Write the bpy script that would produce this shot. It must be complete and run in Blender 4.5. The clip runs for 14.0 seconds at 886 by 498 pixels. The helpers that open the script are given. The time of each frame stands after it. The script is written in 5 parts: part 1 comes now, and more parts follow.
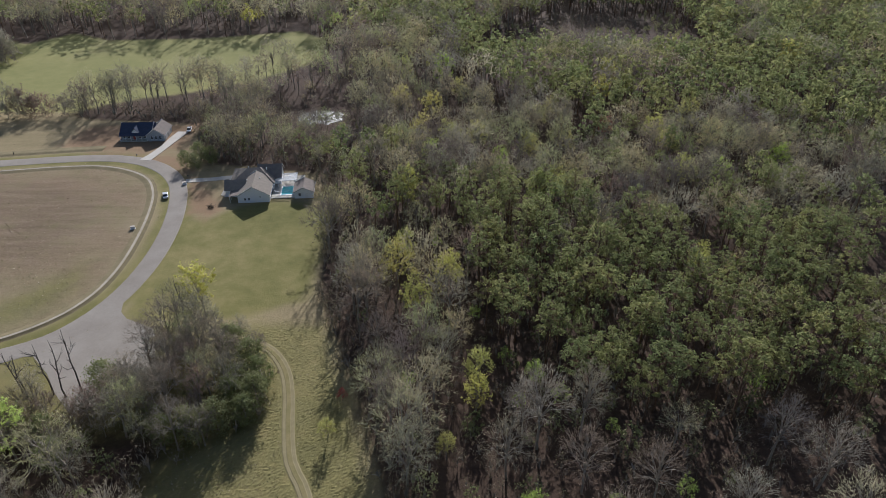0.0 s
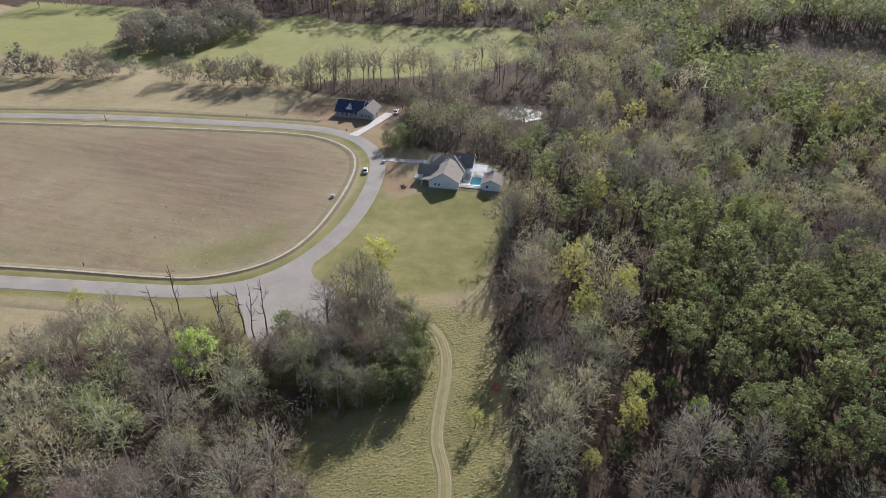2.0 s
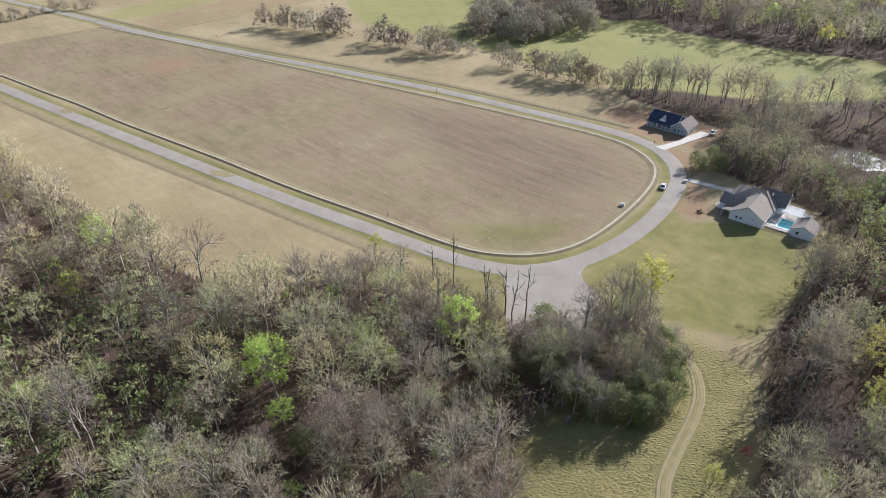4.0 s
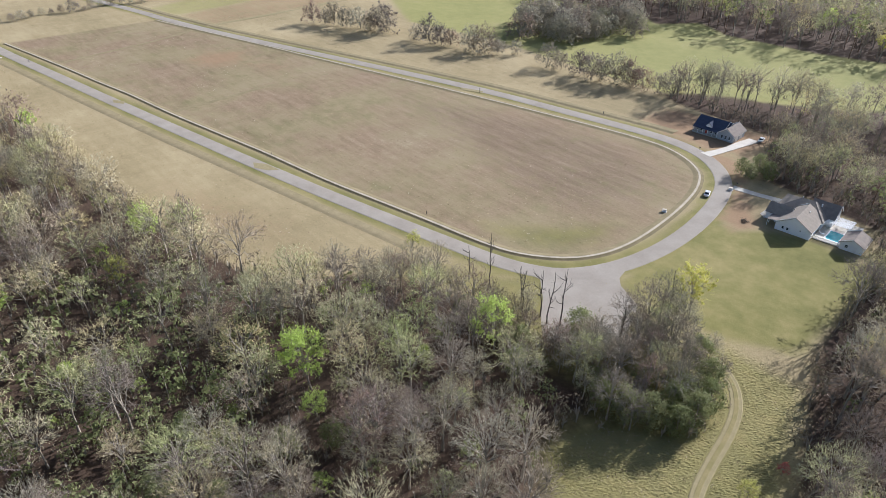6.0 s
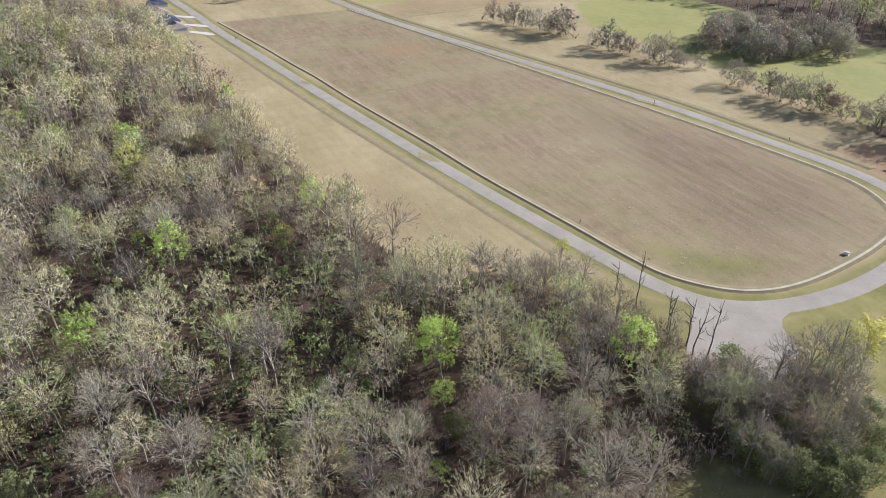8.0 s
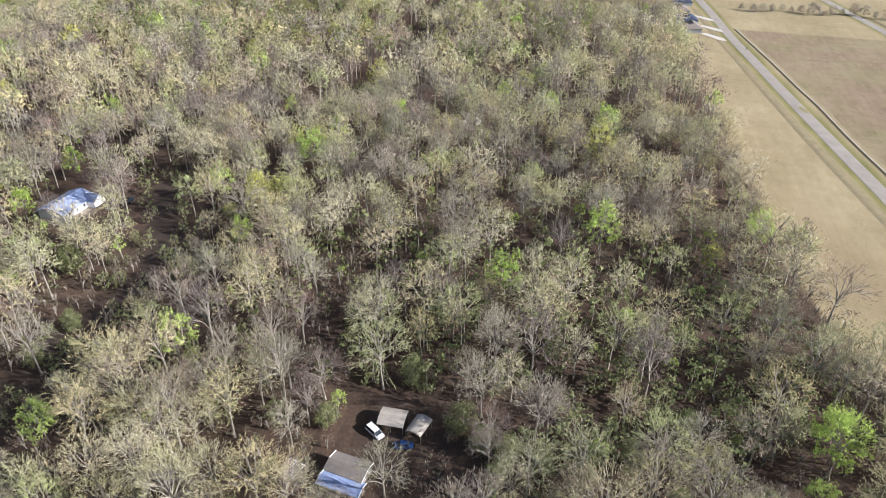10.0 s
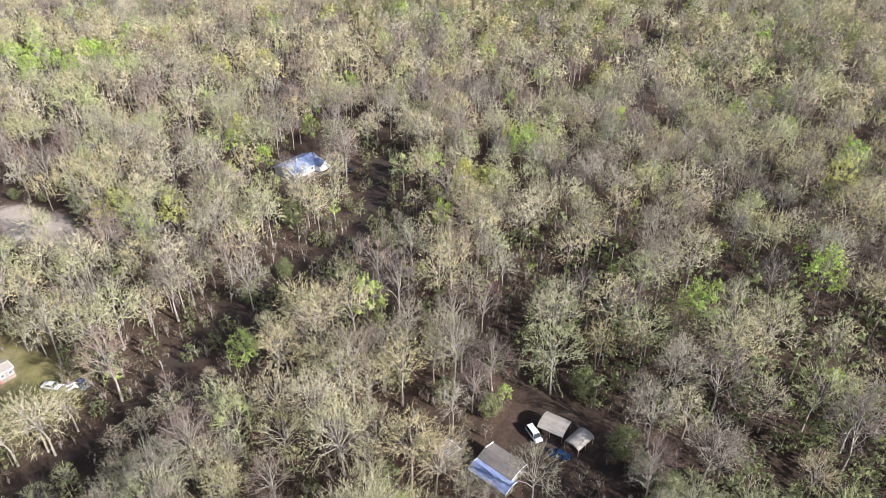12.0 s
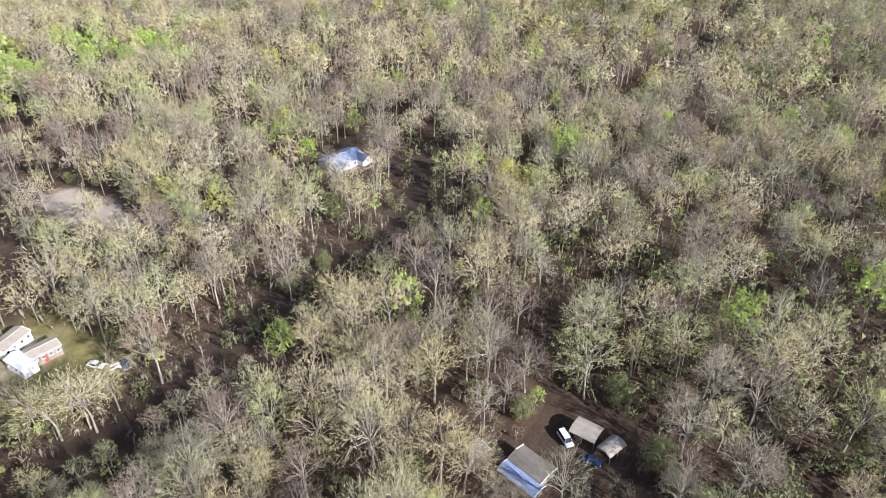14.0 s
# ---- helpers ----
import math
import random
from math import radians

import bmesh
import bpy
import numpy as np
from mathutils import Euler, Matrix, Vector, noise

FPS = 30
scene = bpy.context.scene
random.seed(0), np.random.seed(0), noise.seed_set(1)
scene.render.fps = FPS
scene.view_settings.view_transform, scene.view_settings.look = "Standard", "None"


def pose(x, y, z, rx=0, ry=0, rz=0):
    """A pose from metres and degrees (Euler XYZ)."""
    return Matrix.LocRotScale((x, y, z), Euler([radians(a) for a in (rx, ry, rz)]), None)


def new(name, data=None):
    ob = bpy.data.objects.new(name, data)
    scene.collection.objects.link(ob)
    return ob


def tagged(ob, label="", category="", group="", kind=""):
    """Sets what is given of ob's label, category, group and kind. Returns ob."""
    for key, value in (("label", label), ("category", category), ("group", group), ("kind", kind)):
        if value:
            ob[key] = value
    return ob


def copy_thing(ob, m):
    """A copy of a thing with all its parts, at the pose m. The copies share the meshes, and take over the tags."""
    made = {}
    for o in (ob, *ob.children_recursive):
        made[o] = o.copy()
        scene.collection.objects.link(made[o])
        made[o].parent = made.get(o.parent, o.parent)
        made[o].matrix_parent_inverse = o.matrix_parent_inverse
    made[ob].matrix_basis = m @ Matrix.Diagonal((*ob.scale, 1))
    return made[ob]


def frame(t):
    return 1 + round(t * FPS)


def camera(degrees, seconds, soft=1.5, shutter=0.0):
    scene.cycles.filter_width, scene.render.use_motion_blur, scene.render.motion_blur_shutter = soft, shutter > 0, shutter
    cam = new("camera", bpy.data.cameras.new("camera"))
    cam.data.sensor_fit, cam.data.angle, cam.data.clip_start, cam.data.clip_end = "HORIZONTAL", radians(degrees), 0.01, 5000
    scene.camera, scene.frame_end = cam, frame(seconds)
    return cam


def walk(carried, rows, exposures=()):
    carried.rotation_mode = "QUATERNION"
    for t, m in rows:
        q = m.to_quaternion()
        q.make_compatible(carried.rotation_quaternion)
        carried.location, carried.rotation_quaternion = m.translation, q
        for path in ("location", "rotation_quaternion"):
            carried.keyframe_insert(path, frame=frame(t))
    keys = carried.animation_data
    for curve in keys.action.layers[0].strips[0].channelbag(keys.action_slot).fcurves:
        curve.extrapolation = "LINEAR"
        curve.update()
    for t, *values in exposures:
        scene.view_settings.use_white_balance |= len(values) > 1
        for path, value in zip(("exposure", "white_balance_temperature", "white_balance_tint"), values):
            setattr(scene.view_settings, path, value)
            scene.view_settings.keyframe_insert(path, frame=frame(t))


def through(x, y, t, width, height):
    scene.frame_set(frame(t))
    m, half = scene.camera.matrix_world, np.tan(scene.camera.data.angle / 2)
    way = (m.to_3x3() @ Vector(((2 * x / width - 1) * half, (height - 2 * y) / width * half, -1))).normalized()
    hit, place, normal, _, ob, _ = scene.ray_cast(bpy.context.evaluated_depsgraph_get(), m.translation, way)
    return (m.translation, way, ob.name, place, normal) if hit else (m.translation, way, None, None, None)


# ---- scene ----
EYE = (0.0, 0.0, 120.0)
cam = camera(66.75, 14.0, soft=0.7)
# seconds, yaw, pitch, roll
TURN = [
    (0.0, 0.0, -32.59, 0.17), (0.5, 1.78, -32.62, 0.1), (1.0, 5.41, -32.66, 0.08), (1.5, 10.7, -32.67, 0.04),
    (2.0, 17.74, -32.67, -0.01), (2.5, 25.64, -32.65, -0.09), (3.0, 34.08, -32.63, -0.09), (3.5, 41.92, -32.58, -0.03),
    (4.0, 45.17, -32.57, -0.07), (6.5, 49.04, -32.63, 0.06), (7.0, 49.3, -32.64, 0.08), (7.5, 53.71, -32.61, 0.08),
    (8.0, 63.8, -32.53, 0.01), (8.5, 76.94, -32.43, 0.12), (9.0, 88.58, -32.41, 0.05), (9.2, 92.39, -32.4, 0.1),
    (11.3, 116.88, -32.58, -0.22), (11.5, 118.07, -32.56, -0.22), (12.0, 124.12, -32.54, -0.1), (12.5, 126.87, -32.58, 0.02),
    (13.0, 127.6, -32.62, 0.1), (13.5, 127.83, -32.66, 0.18), (14.0, 128.0, -32.68, 0.22)]
EXPOSE = [(0.0, 0.0, 5800, 15), (1.0, 0.18, 5800, 15), (3.0, 0.6, 5780, 15), (6.5, 0.68, 5780, 15), (8.0, 0.71, 5820, 15), (9.0, 0.76, 5870, 15), (11.5, 0.86, 5870, 17), (14.0, 0.84, 5870, 17)]
walk(cam, [(t, pose(*EYE, 0, 0, yaw) @ pose(0, 0, 0, 90 + tilt, 0, 0) @ pose(0, 0, 0, 0, 0, lean))
           for t, yaw, tilt, lean in TURN], EXPOSE)

# ---- sky and sun ----
SUN_EL, SUN_AZ = radians(27), radians(-2)   # the sun stands over +y
world = bpy.data.worlds.new("sky")
scene.world = world
world.use_nodes = True
sky = world.node_tree.nodes.new("ShaderNodeTexSky")
sky.sky_type, sky.sun_disc, sky.sun_elevation, sky.sun_rotation = "NISHITA", False, SUN_EL, -SUN_AZ
sky.dust_density = 1.6
world.node_tree.links.new(sky.outputs[0], world.node_tree.nodes["Background"].inputs[0])
world.node_tree.nodes["Background"].inputs[1].default_value = 0.075
sun = new("sun", bpy.data.lights.new("sun", "SUN"))
sun.data.energy, sun.data.angle, sun.data.color = 5.3, radians(0.53), (1.0, 0.965, 0.9)
toward = Vector((-math.sin(SUN_AZ) * math.cos(SUN_EL), math.cos(SUN_AZ) * math.cos(SUN_EL), math.sin(SUN_EL)))
sun.matrix_world = Matrix.Translation(toward * 300) @ toward.to_track_quat("Z", "Y").to_matrix().to_4x4()

# ---- materials ----
def nodes_of(name):
    m = bpy.data.materials.new(name)
    m.use_nodes = True
    nt = m.node_tree
    return m, nt, nt.nodes["Principled BSDF"]


def add(nt, kind, **values):
    n = nt.nodes.new("ShaderNode" + kind)
    for key, v in values.items():
        n.inputs[key.replace("_", " ")].default_value = v
    return n


def grain(nt, scale, detail=4.0, rough=0.6, where="Object"):
    tc = nt.nodes.new("ShaderNodeTexCoord")
    n = add(nt, "TexNoise", Scale=scale, Detail=detail, Roughness=rough)
    nt.links.new(tc.outputs[where], n.inputs["Vector"])
    return n.outputs["Fac"]


def ramp(nt, fac, stops):
    r = nt.nodes.new("ShaderNodeValToRGB")
    e = r.color_ramp.elements
    while len(e) < len(stops):
        e.new(0.5)
    for el, (p, c) in zip(e, stops):
        el.position, el.color = p, (*c, 1)
    nt.links.new(fac, r.inputs["Fac"])
    return r.outputs["Color"]


def calc(nt, op, a, b=None, c=None):
    n = nt.nodes.new("ShaderNodeMath")
    n.operation = op
    for i, v in enumerate((a, b, c)):
        if v is None:
            continue
        if isinstance(v, (int, float)):
            n.inputs[i].default_value = v
        else:
            nt.links.new(v, n.inputs[i])
    return n.outputs[0]


def blend(nt, fac, a, b, mode="MIX"):
    n = nt.nodes.new("ShaderNodeMix")
    n.data_type, n.blend_type = "RGBA", mode
    for sock, v in ((n.inputs[0], fac), (n.inputs[6], a), (n.inputs[7], b)):
        if isinstance(v, (int, float)):
            sock.default_value = v
        elif isinstance(v, tuple):
            sock.default_value = (*v, 1)
        else:
            nt.links.new(v, sock)
    return n.outputs[2]


def bumped(nt, b, height, strength=0.5, depth=0.05):
    n = add(nt, "Bump", Strength=strength, Distance=depth)
    nt.links.new(height, n.inputs["Height"])
    nt.links.new(n.outputs["Normal"], b.inputs["Normal"])


def surface(name, stops, scale=1.0, rough=0.8, metal=0.0, bump=0.0, fine=8.0, spread=0.35):
    """Two scales of noise over a run of colours; a little of each thing's own chance."""
    m, nt, b = nodes_of(name)
    big, small = grain(nt, scale), grain(nt, scale * fine, 6.0, 0.7)
    own = nt.nodes.new("ShaderNodeObjectInfo").outputs["Random"]
    fac = calc(nt, "MULTIPLY_ADD", small, spread, calc(nt, "MULTIPLY_ADD", own, 0.1, calc(nt, "MULTIPLY", big, 0.65)))
    nt.links.new(ramp(nt, fac, stops), b.inputs["Base Color"])
    b.inputs["Roughness"].default_value, b.inputs["Metallic"].default_value = rough, metal
    b.inputs["Specular IOR Level"].default_value = 0.5 if rough < 0.7 else 0.1
    if bump:
        bumped(nt, b, small, bump)
    return m


def foliage(name, stops, through=0.25, rough=0.7, gloss=0.05):
    """Leaves or twigs: the colour run goes tree by tree, the lightness piece by piece."""
    m, nt, b = nodes_of(name)
    att = nt.nodes.new("ShaderNodeAttribute")
    att.attribute_name = "tint"
    own = nt.nodes.new("ShaderNodeObjectInfo").outputs["Random"]
    isle = nt.nodes.new("ShaderNodeNewGeometry").outputs["Random Per Island"]
    t = calc(nt, "FRACT", calc(nt, "ADD", att.outputs["Fac"], own))
    col = ramp(nt, t, stops)
    val = calc(nt, "MULTIPLY_ADD", isle, 0.2, 0.92)
    mix = nt.nodes.new("ShaderNodeVectorMath")
    mix.operation = "SCALE"
    nt.links.new(col, mix.inputs[0])
    nt.links.new(val, mix.inputs["Scale"])
    nt.links.new(mix.outputs[0], b.inputs["Base Color"])
    b.inputs["Roughness"].default_value = rough
    b.inputs["Specular IOR Level"].default_value = gloss
    if through:
        tr = nt.nodes.new("ShaderNodeBsdfTranslucent")
        nt.links.new(mix.outputs[0], tr.inputs["Color"])
        ms = nt.nodes.new("ShaderNodeMixShader")
        ms.inputs[0].default_value = through
        nt.links.new(b.outputs[0], ms.inputs[1])
        nt.links.new(tr.outputs[0], ms.inputs[2])
        nt.links.new(ms.outputs[0], nt.nodes["Material Output"].inputs[0])
    return m


BARK = surface("bark", [(0.2, (0.17, 0.145, 0.115)), (0.5, (0.30, 0.265, 0.215)), (0.8, (0.45, 0.41, 0.34))], 0.6, 0.9)
PINE_BARK = surface("pine_bark", [(0.2, (0.08, 0.05, 0.035)), (0.8, (0.22, 0.14, 0.09))], 0.8, 0.9)
DEAD_BARK = surface("dead_bark", [(0.2, (0.05, 0.045, 0.04)), (0.8, (0.16, 0.14, 0.12))], 0.8, 0.9)
TWIG_RUN = [(0.0, (0.33, 0.275, 0.20)), (0.1, (0.20, 0.165, 0.145)), (0.2, (0.46, 0.43, 0.32)), (0.3, (0.27, 0.205, 0.155)), (0.4, (0.35, 0.33, 0.225)), (0.5, (0.24, 0.19, 0.17)),
            (0.6, (0.49, 0.445, 0.325)), (0.7, (0.29, 0.28, 0.18)), (0.8, (0.19, 0.165, 0.15)), (0.9, (0.33, 0.235, 0.185)), (1.0, (0.41, 0.355, 0.255))]
BUD_RUN = [(0.0, (0.561, 0.485, 0.297)), (0.1, (0.418, 0.435, 0.206)), (0.2, (0.627, 0.561, 0.389)), (0.3, (0.462, 0.431, 0.229)), (0.4, (0.605, 0.517, 0.275)), (0.5, (0.396, 0.356, 0.252)),
           (0.6, (0.407, 0.445, 0.194)), (0.7, (0.583, 0.517, 0.343)), (0.8, (0.517, 0.442, 0.229)), (0.9, (0.451, 0.377, 0.275)), (1.0, (0.462, 0.506, 0.217))]


# a colour run darkened, to put the crown's inner shade into the colour
def shaded_run(run, k=0.66):
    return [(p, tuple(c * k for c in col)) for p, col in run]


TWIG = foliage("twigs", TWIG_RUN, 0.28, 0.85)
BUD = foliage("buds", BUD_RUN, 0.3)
# copies of TWIG and BUD darkened to stand for shade inside the crown
SHADED_TWIG = foliage("shaded_inner_twigs", shaded_run(TWIG_RUN, 0.86), 0.2, 0.9)
SHADED_BUD = foliage("shaded_inner_buds", shaded_run(BUD_RUN, 0.86), 0.2, 0.9)
NEEDLE = foliage("pine_needles", [(0.0, (0.275, 0.29, 0.12)), (0.35, (0.215, 0.25, 0.108)), (0.65, (0.33, 0.325, 0.13)), (1.0, (0.25, 0.275, 0.115))], 0.55, 0.7, 0.1)
EVERGREEN = foliage("evergreen_leaves", [(0.0, (0.195, 0.22, 0.09)), (0.5, (0.28, 0.29, 0.14)), (1.0, (0.215, 0.24, 0.10))], 0.45, 0.6, 0.12)
SPRING = foliage("spring_leaves", [(0.0, (0.43, 0.56, 0.12)), (0.5, (0.50, 0.58, 0.19)), (1.0, (0.40, 0.52, 0.13))], 0.5)
YELLOW = foliage("yellow_leaves", [(0.0, (0.60, 0.57, 0.17)), (0.5, (0.50, 0.51, 0.18)), (1.0, (0.58, 0.52, 0.19))], 0.5)
REDBUD = foliage("red_buds", [(0.0, (0.35, 0.10, 0.09)), (1.0, (0.42, 0.14, 0.12))], 0.3)
BRUSH = foliage("brown_brush", [(0.0, (0.225, 0.18, 0.13)), (0.3, (0.16, 0.145, 0.09)), (0.6, (0.28, 0.215, 0.16)), (0.8, (0.195, 0.19, 0.10)), (1.0, (0.25, 0.185, 0.145))], 0.25, 0.9)
WEED = foliage("dry_weeds", [(0.0, (0.30, 0.24, 0.14)), (0.3, (0.20, 0.20, 0.09)), (0.6, (0.24, 0.17, 0.11)), (0.85, (0.36, 0.29, 0.18)), (1.0, (0.58, 0.5, 0.38))], 0.2)

ASPHALT = surface("worn_asphalt", [(0.2, (0.225, 0.195, 0.16)), (0.45, (0.30, 0.265, 0.22)), (0.6, (0.34, 0.305, 0.255)), (0.85, (0.43, 0.385, 0.32))], 0.12, 0.9, 0, 0.15, 14)
CONCRETE = surface("concrete", [(0.2, (0.42, 0.38, 0.32)), (0.8, (0.62, 0.58, 0.5))], 0.3, 0.85, 0, 0.1)
FLUME = surface("weathered_flume", [(0.25, (0.27, 0.23, 0.165)), (0.5, (0.42, 0.365, 0.275)), (0.8, (0.54, 0.48, 0.38))], 0.25, 0.9)
RUT = surface("track_dirt", [(0.2, (0.20, 0.17, 0.085)), (0.8, (0.33, 0.28, 0.16))], 0.5, 0.95, 0, 0.5)

# ---- the plan: outlines on the ground, in metres ----
ROAD = [(-760, 22), (-640, 45), (-551, 59), (-487, 67), (-418, 78), (-350, 89), (-291, 99), (-239, 108), (-206, 114), (-179, 119.5), (-142, 127.5),
        (-127, 131), (-115, 135.5), (-105, 143), (-97.5, 157), (-94, 176), (-94.5, 198), (-98.7, 220.5), (-105.4, 237.5), (-117, 250),
        (-132, 256.5), (-153, 257), (-197, 249.5), (-230, 243.5), (-264, 235.5), (-341, 214), (-435, 187.5), (-495, 174), (-541, 166), (-640, 145), (-760, 120)]
STRIP = [(-505, 72.5), (-428, 86.5), (-388, 93), (-358, 98.5), (-319, 103.8), (-281, 110.3), (-248, 116), (-208, 121.8), (-164, 130.5), (-137, 135.5), (-123, 140), (-111.5, 149), (-105.4, 159),
         (-102.9, 171), (-103, 187), (-105.7, 209), (-110.6, 227.6), (-119, 240.5), (-135, 248.5), (-153.7, 248.8), (-190, 242), (-255, 227.6), (-333, 208.6), (-404, 191.5), (-500, 167)]
TRAIL = [(-80, 141), (-70, 143.5), (-59.5, 142.4), (-53, 141), (-46, 137), (-40.8, 129.5), (-38, 120.4), (-36, 109.5), (-33.5, 99.7), (-28.8, 90.9), (-26, 78), (-27, 62)]
OPEN_NORTH = [(-900, -40), (-700, 5), (-560, 21), (-488, 30), (-406, 38), (-312, 47), (-254, 57), (-207, 59), (-178, 66), (-158, 74), (-151, 88),
              (-143, 101), (-127, 108), (-108, 114), (-98, 112), (-88, 112), (-78, 126), (-70, 136), (-59.5, 139), (-48, 134), (-42, 124), (-42, 113),
              (-55, 103), (-64, 90), (-52, 74), (-36, 62), (-14, 70), (-12.5, 91), (-18.5, 111), (-23, 124), (-32, 147), (-36.6, 163), (-40.6, 184), (-43, 206), (-44, 226),
              (-52, 244), (-80, 250), (-98, 252), (-104, 264), (-112, 288), (-120, 296), (-150, 299), (-168, 300), (-180, 308), (-172, 318), (-152, 332), (-130, 341), (-110, 354), (-88, 378),
              (-76, 402), (-80, 436), (-97, 455), (-114, 452), (-135, 440), (-160, 433), (-200, 431), (-220, 430), (-243, 446), (-262, 424), (-300, 446), (-350, 430), (-400, 420),
              (-460, 400), (-560, 420), (-900, 420)]
GROVE = [(-294, 318), (-271, 335), (-256, 362), (-246, 386), (-270, 410), (-305, 420), (-330, 360)]
YARD = [(-91.3, -51.8), (-102.5, -52.4), (-112.3, -50.1), (-116.4, -42.6), (-112.7, -29.9), (-96.6, -30.0), (-81.5, -38.0), (-80.8, -48.1)]
BLUE_LOT = [(-160.1, -187.2), (-168.5, -198.2), (-184.9, -200.1), (-189.4, -187.5), (-175.9, -177.1), (-161.9, -177.9)]
SAND = [(-78.4, -250.1), (-85.5, -258.2), (-93.1, -254.2), (-97.2, -239.6), (-96.9, -221.5), (-94.0, -206.7), (-85.8, -205.8), (-84.4, -218.0), (-75.6, -228.2), (-79.4, -241.9)]
TRAILER_LOT = [(-23.5, -183.5), (-43.5, -182.0), (-49.1, -171.1), (-48.5, -158.1), (-32.0, -155.2), (-20.8, -162.7)]
CREEK = [(-20.5, -128.4), (-36.1, -124.4), (-48.3, -124.9), (-58.6, -126.6), (-76.6, -133.4), (-91.0, -135.5), (-108.3, -137.3), (-123.9, -133.3), (-143.2, -133.9), (-159.8, -137.8), (-178.8, -152.5), (-198.5, -164.1)]
CREEK_FAR = [(-269.8, -138.8), (-289.9, -130.2), (-343.4, -115.3), (-379.7, -114.7), (-420.1, -131.7), (-490.7, -131.7), (-582.8, -142.1)]
CLEARCUT = [(60, 452), (66, 482), (88, 502), (133, 490), (140, 462), (128, 446), (84, 446)]
LAWN = [(-92, 152), (-84, 148), (-74, 150), (-58, 150), (-40, 160), (-40, 215), (-62, 222), (-78, 214), (-86, 205), (-92, 215), (-94, 200), (-91, 176)]
VERGE = 9.0
FAR_GREEN = [(-178, 309), (-170, 318), (-152, 330), (-130, 339), (-108, 352), (-84, 378), (-72, 402), (-78, 440), (-97, 458), (-135, 445), (-160, 438), (-215, 434), (-243, 450), (-262, 424), (-300, 446),
             (-350, 430), (-470, 420), (-440, 330), (-380, 300), (-310, 312), (-240, 310)]
SOIL = [[(-155, 268), (-128, 258), (-113, 262), (-104, 252), (-98, 240), (-92, 232), (-80, 215), (-84, 206), (-92, 212), (-97, 228), (-102, 238), (-112, 250), (-128, 256), (-150, 262)],
        [(-165, 268), (-165, 292), (-112, 296), (-112, 268), (-128, 262)], [(-330, 175), (-380, 150), (-400, 165), (-350, 190)], [(-250, 76), (-196, 96), (-172, 88), (-200, 62), (-240, 60)],
        [(-396, 143), (-404, 160), (-392, 180), (-372, 170), (-372, 150)], [(-503, 184), (-463, 193), (-467, 318), (-512, 300), (-514, 268)]]
HEATH = [(-262, 200), (-230, 224), (-190, 236), (-150, 240), (-124, 228), (-114, 205), (-124, 176), (-150, 172), (-200, 182)]
SOUTH_GRASS = [(-20, -150), (-32, -138), (-46, -140), (-58, -152), (-52, -186), (-20, -190), (-5, -170)]
PALE_FIELD = [(-540, 174), (-503, 184), (-513, 268), (-560, 262)]
LOOP_GREEN = [(-152, 144), (-140, 152), (-128, 164), (-113, 184), (-107, 165), (-118, 148), (-136, 140)]


def spline(pts, step):
    """Points at even steps along a smooth curve through pts."""
    p = np.array([(2 * pts[0][0] - pts[1][0], 2 * pts[0][1] - pts[1][1]), *pts, (2 * pts[-1][0] - pts[-2][0], 2 * pts[-1][1] - pts[-2][1])], float)
    out = []
    for a, b, c, d in zip(p, p[1:], p[2:], p[3:]):
        n = max(2, int(np.hypot(*(c - b)) / step))
        t = np.linspace(0, 1, n, endpoint=False)[:, None]
        out.append(0.5 * (2 * b + (c - a) * t + (2 * a - 5 * b + 4 * c - d) * t ** 2 + (3 * b - a - 3 * c + d) * t ** 3))
    return np.concatenate(out + [p[-2:-1]])


def inside(poly, x, y):
    r = np.zeros(x.shape, bool)
    for (ax, ay), (bx, by) in zip(poly, poly[1:] + poly[:1]):
        if ay != by:
            r ^= ((ay > y) != (by > y)) & (x < (bx - ax) * (y - ay) / (by - ay) + ax)
    return r


def reach(line, x, y, closed=False):
    """Distance to a line of points."""
    best = np.full(x.shape, 1e9)
    pts = list(line) + ([line[0]] if closed else [])
    for (ax, ay), (bx, by) in zip(pts, pts[1:]):
        dx, dy = bx - ax, by - ay
        t = np.clip(((x - ax) * dx + (y - ay) * dy) / (dx * dx + dy * dy + 1e-9), 0, 1)
        best = np.minimum(best, np.hypot(x - ax - t * dx, y - ay - t * dy))
    return best


def within(poly, x, y, soft=4.0):
    """0 outside to 1 inside, across a soft border."""
    d = reach(poly, x, y, True)
    return np.clip(0.5 + np.where(inside(poly, x, y), d, -d) / soft, 0, 1)


def mesh_from(name, verts, tris, mats, index=None, smooth=False, **attributes):
    """A mesh from arrays of points and triangles."""
    me = bpy.data.meshes.new(name)
    verts, tris = np.asarray(verts, np.float32), np.asarray(tris, np.int32)
    me.vertices.add(len(verts))
    me.vertices.foreach_set("co", verts.ravel())
    me.loops.add(tris.size)
    me.loops.foreach_set("vertex_index", tris.ravel())
    me.polygons.add(len(tris))
    me.polygons.foreach_set("loop_start", np.arange(0, tris.size, tris.shape[1], dtype=np.int32))
    for m in mats:
        me.materials.append(m)
    if index is not None:
        me.polygons.foreach_set("material_index", np.asarray(index, np.int32))
    for key, v in attributes.items():
        me.attributes.new(key, "FLOAT", "POINT").data.foreach_set("value", np.asarray(v, np.float32))
    me.update(calc_edges=True)
    if not smooth:
        me.shade_flat()
    return me


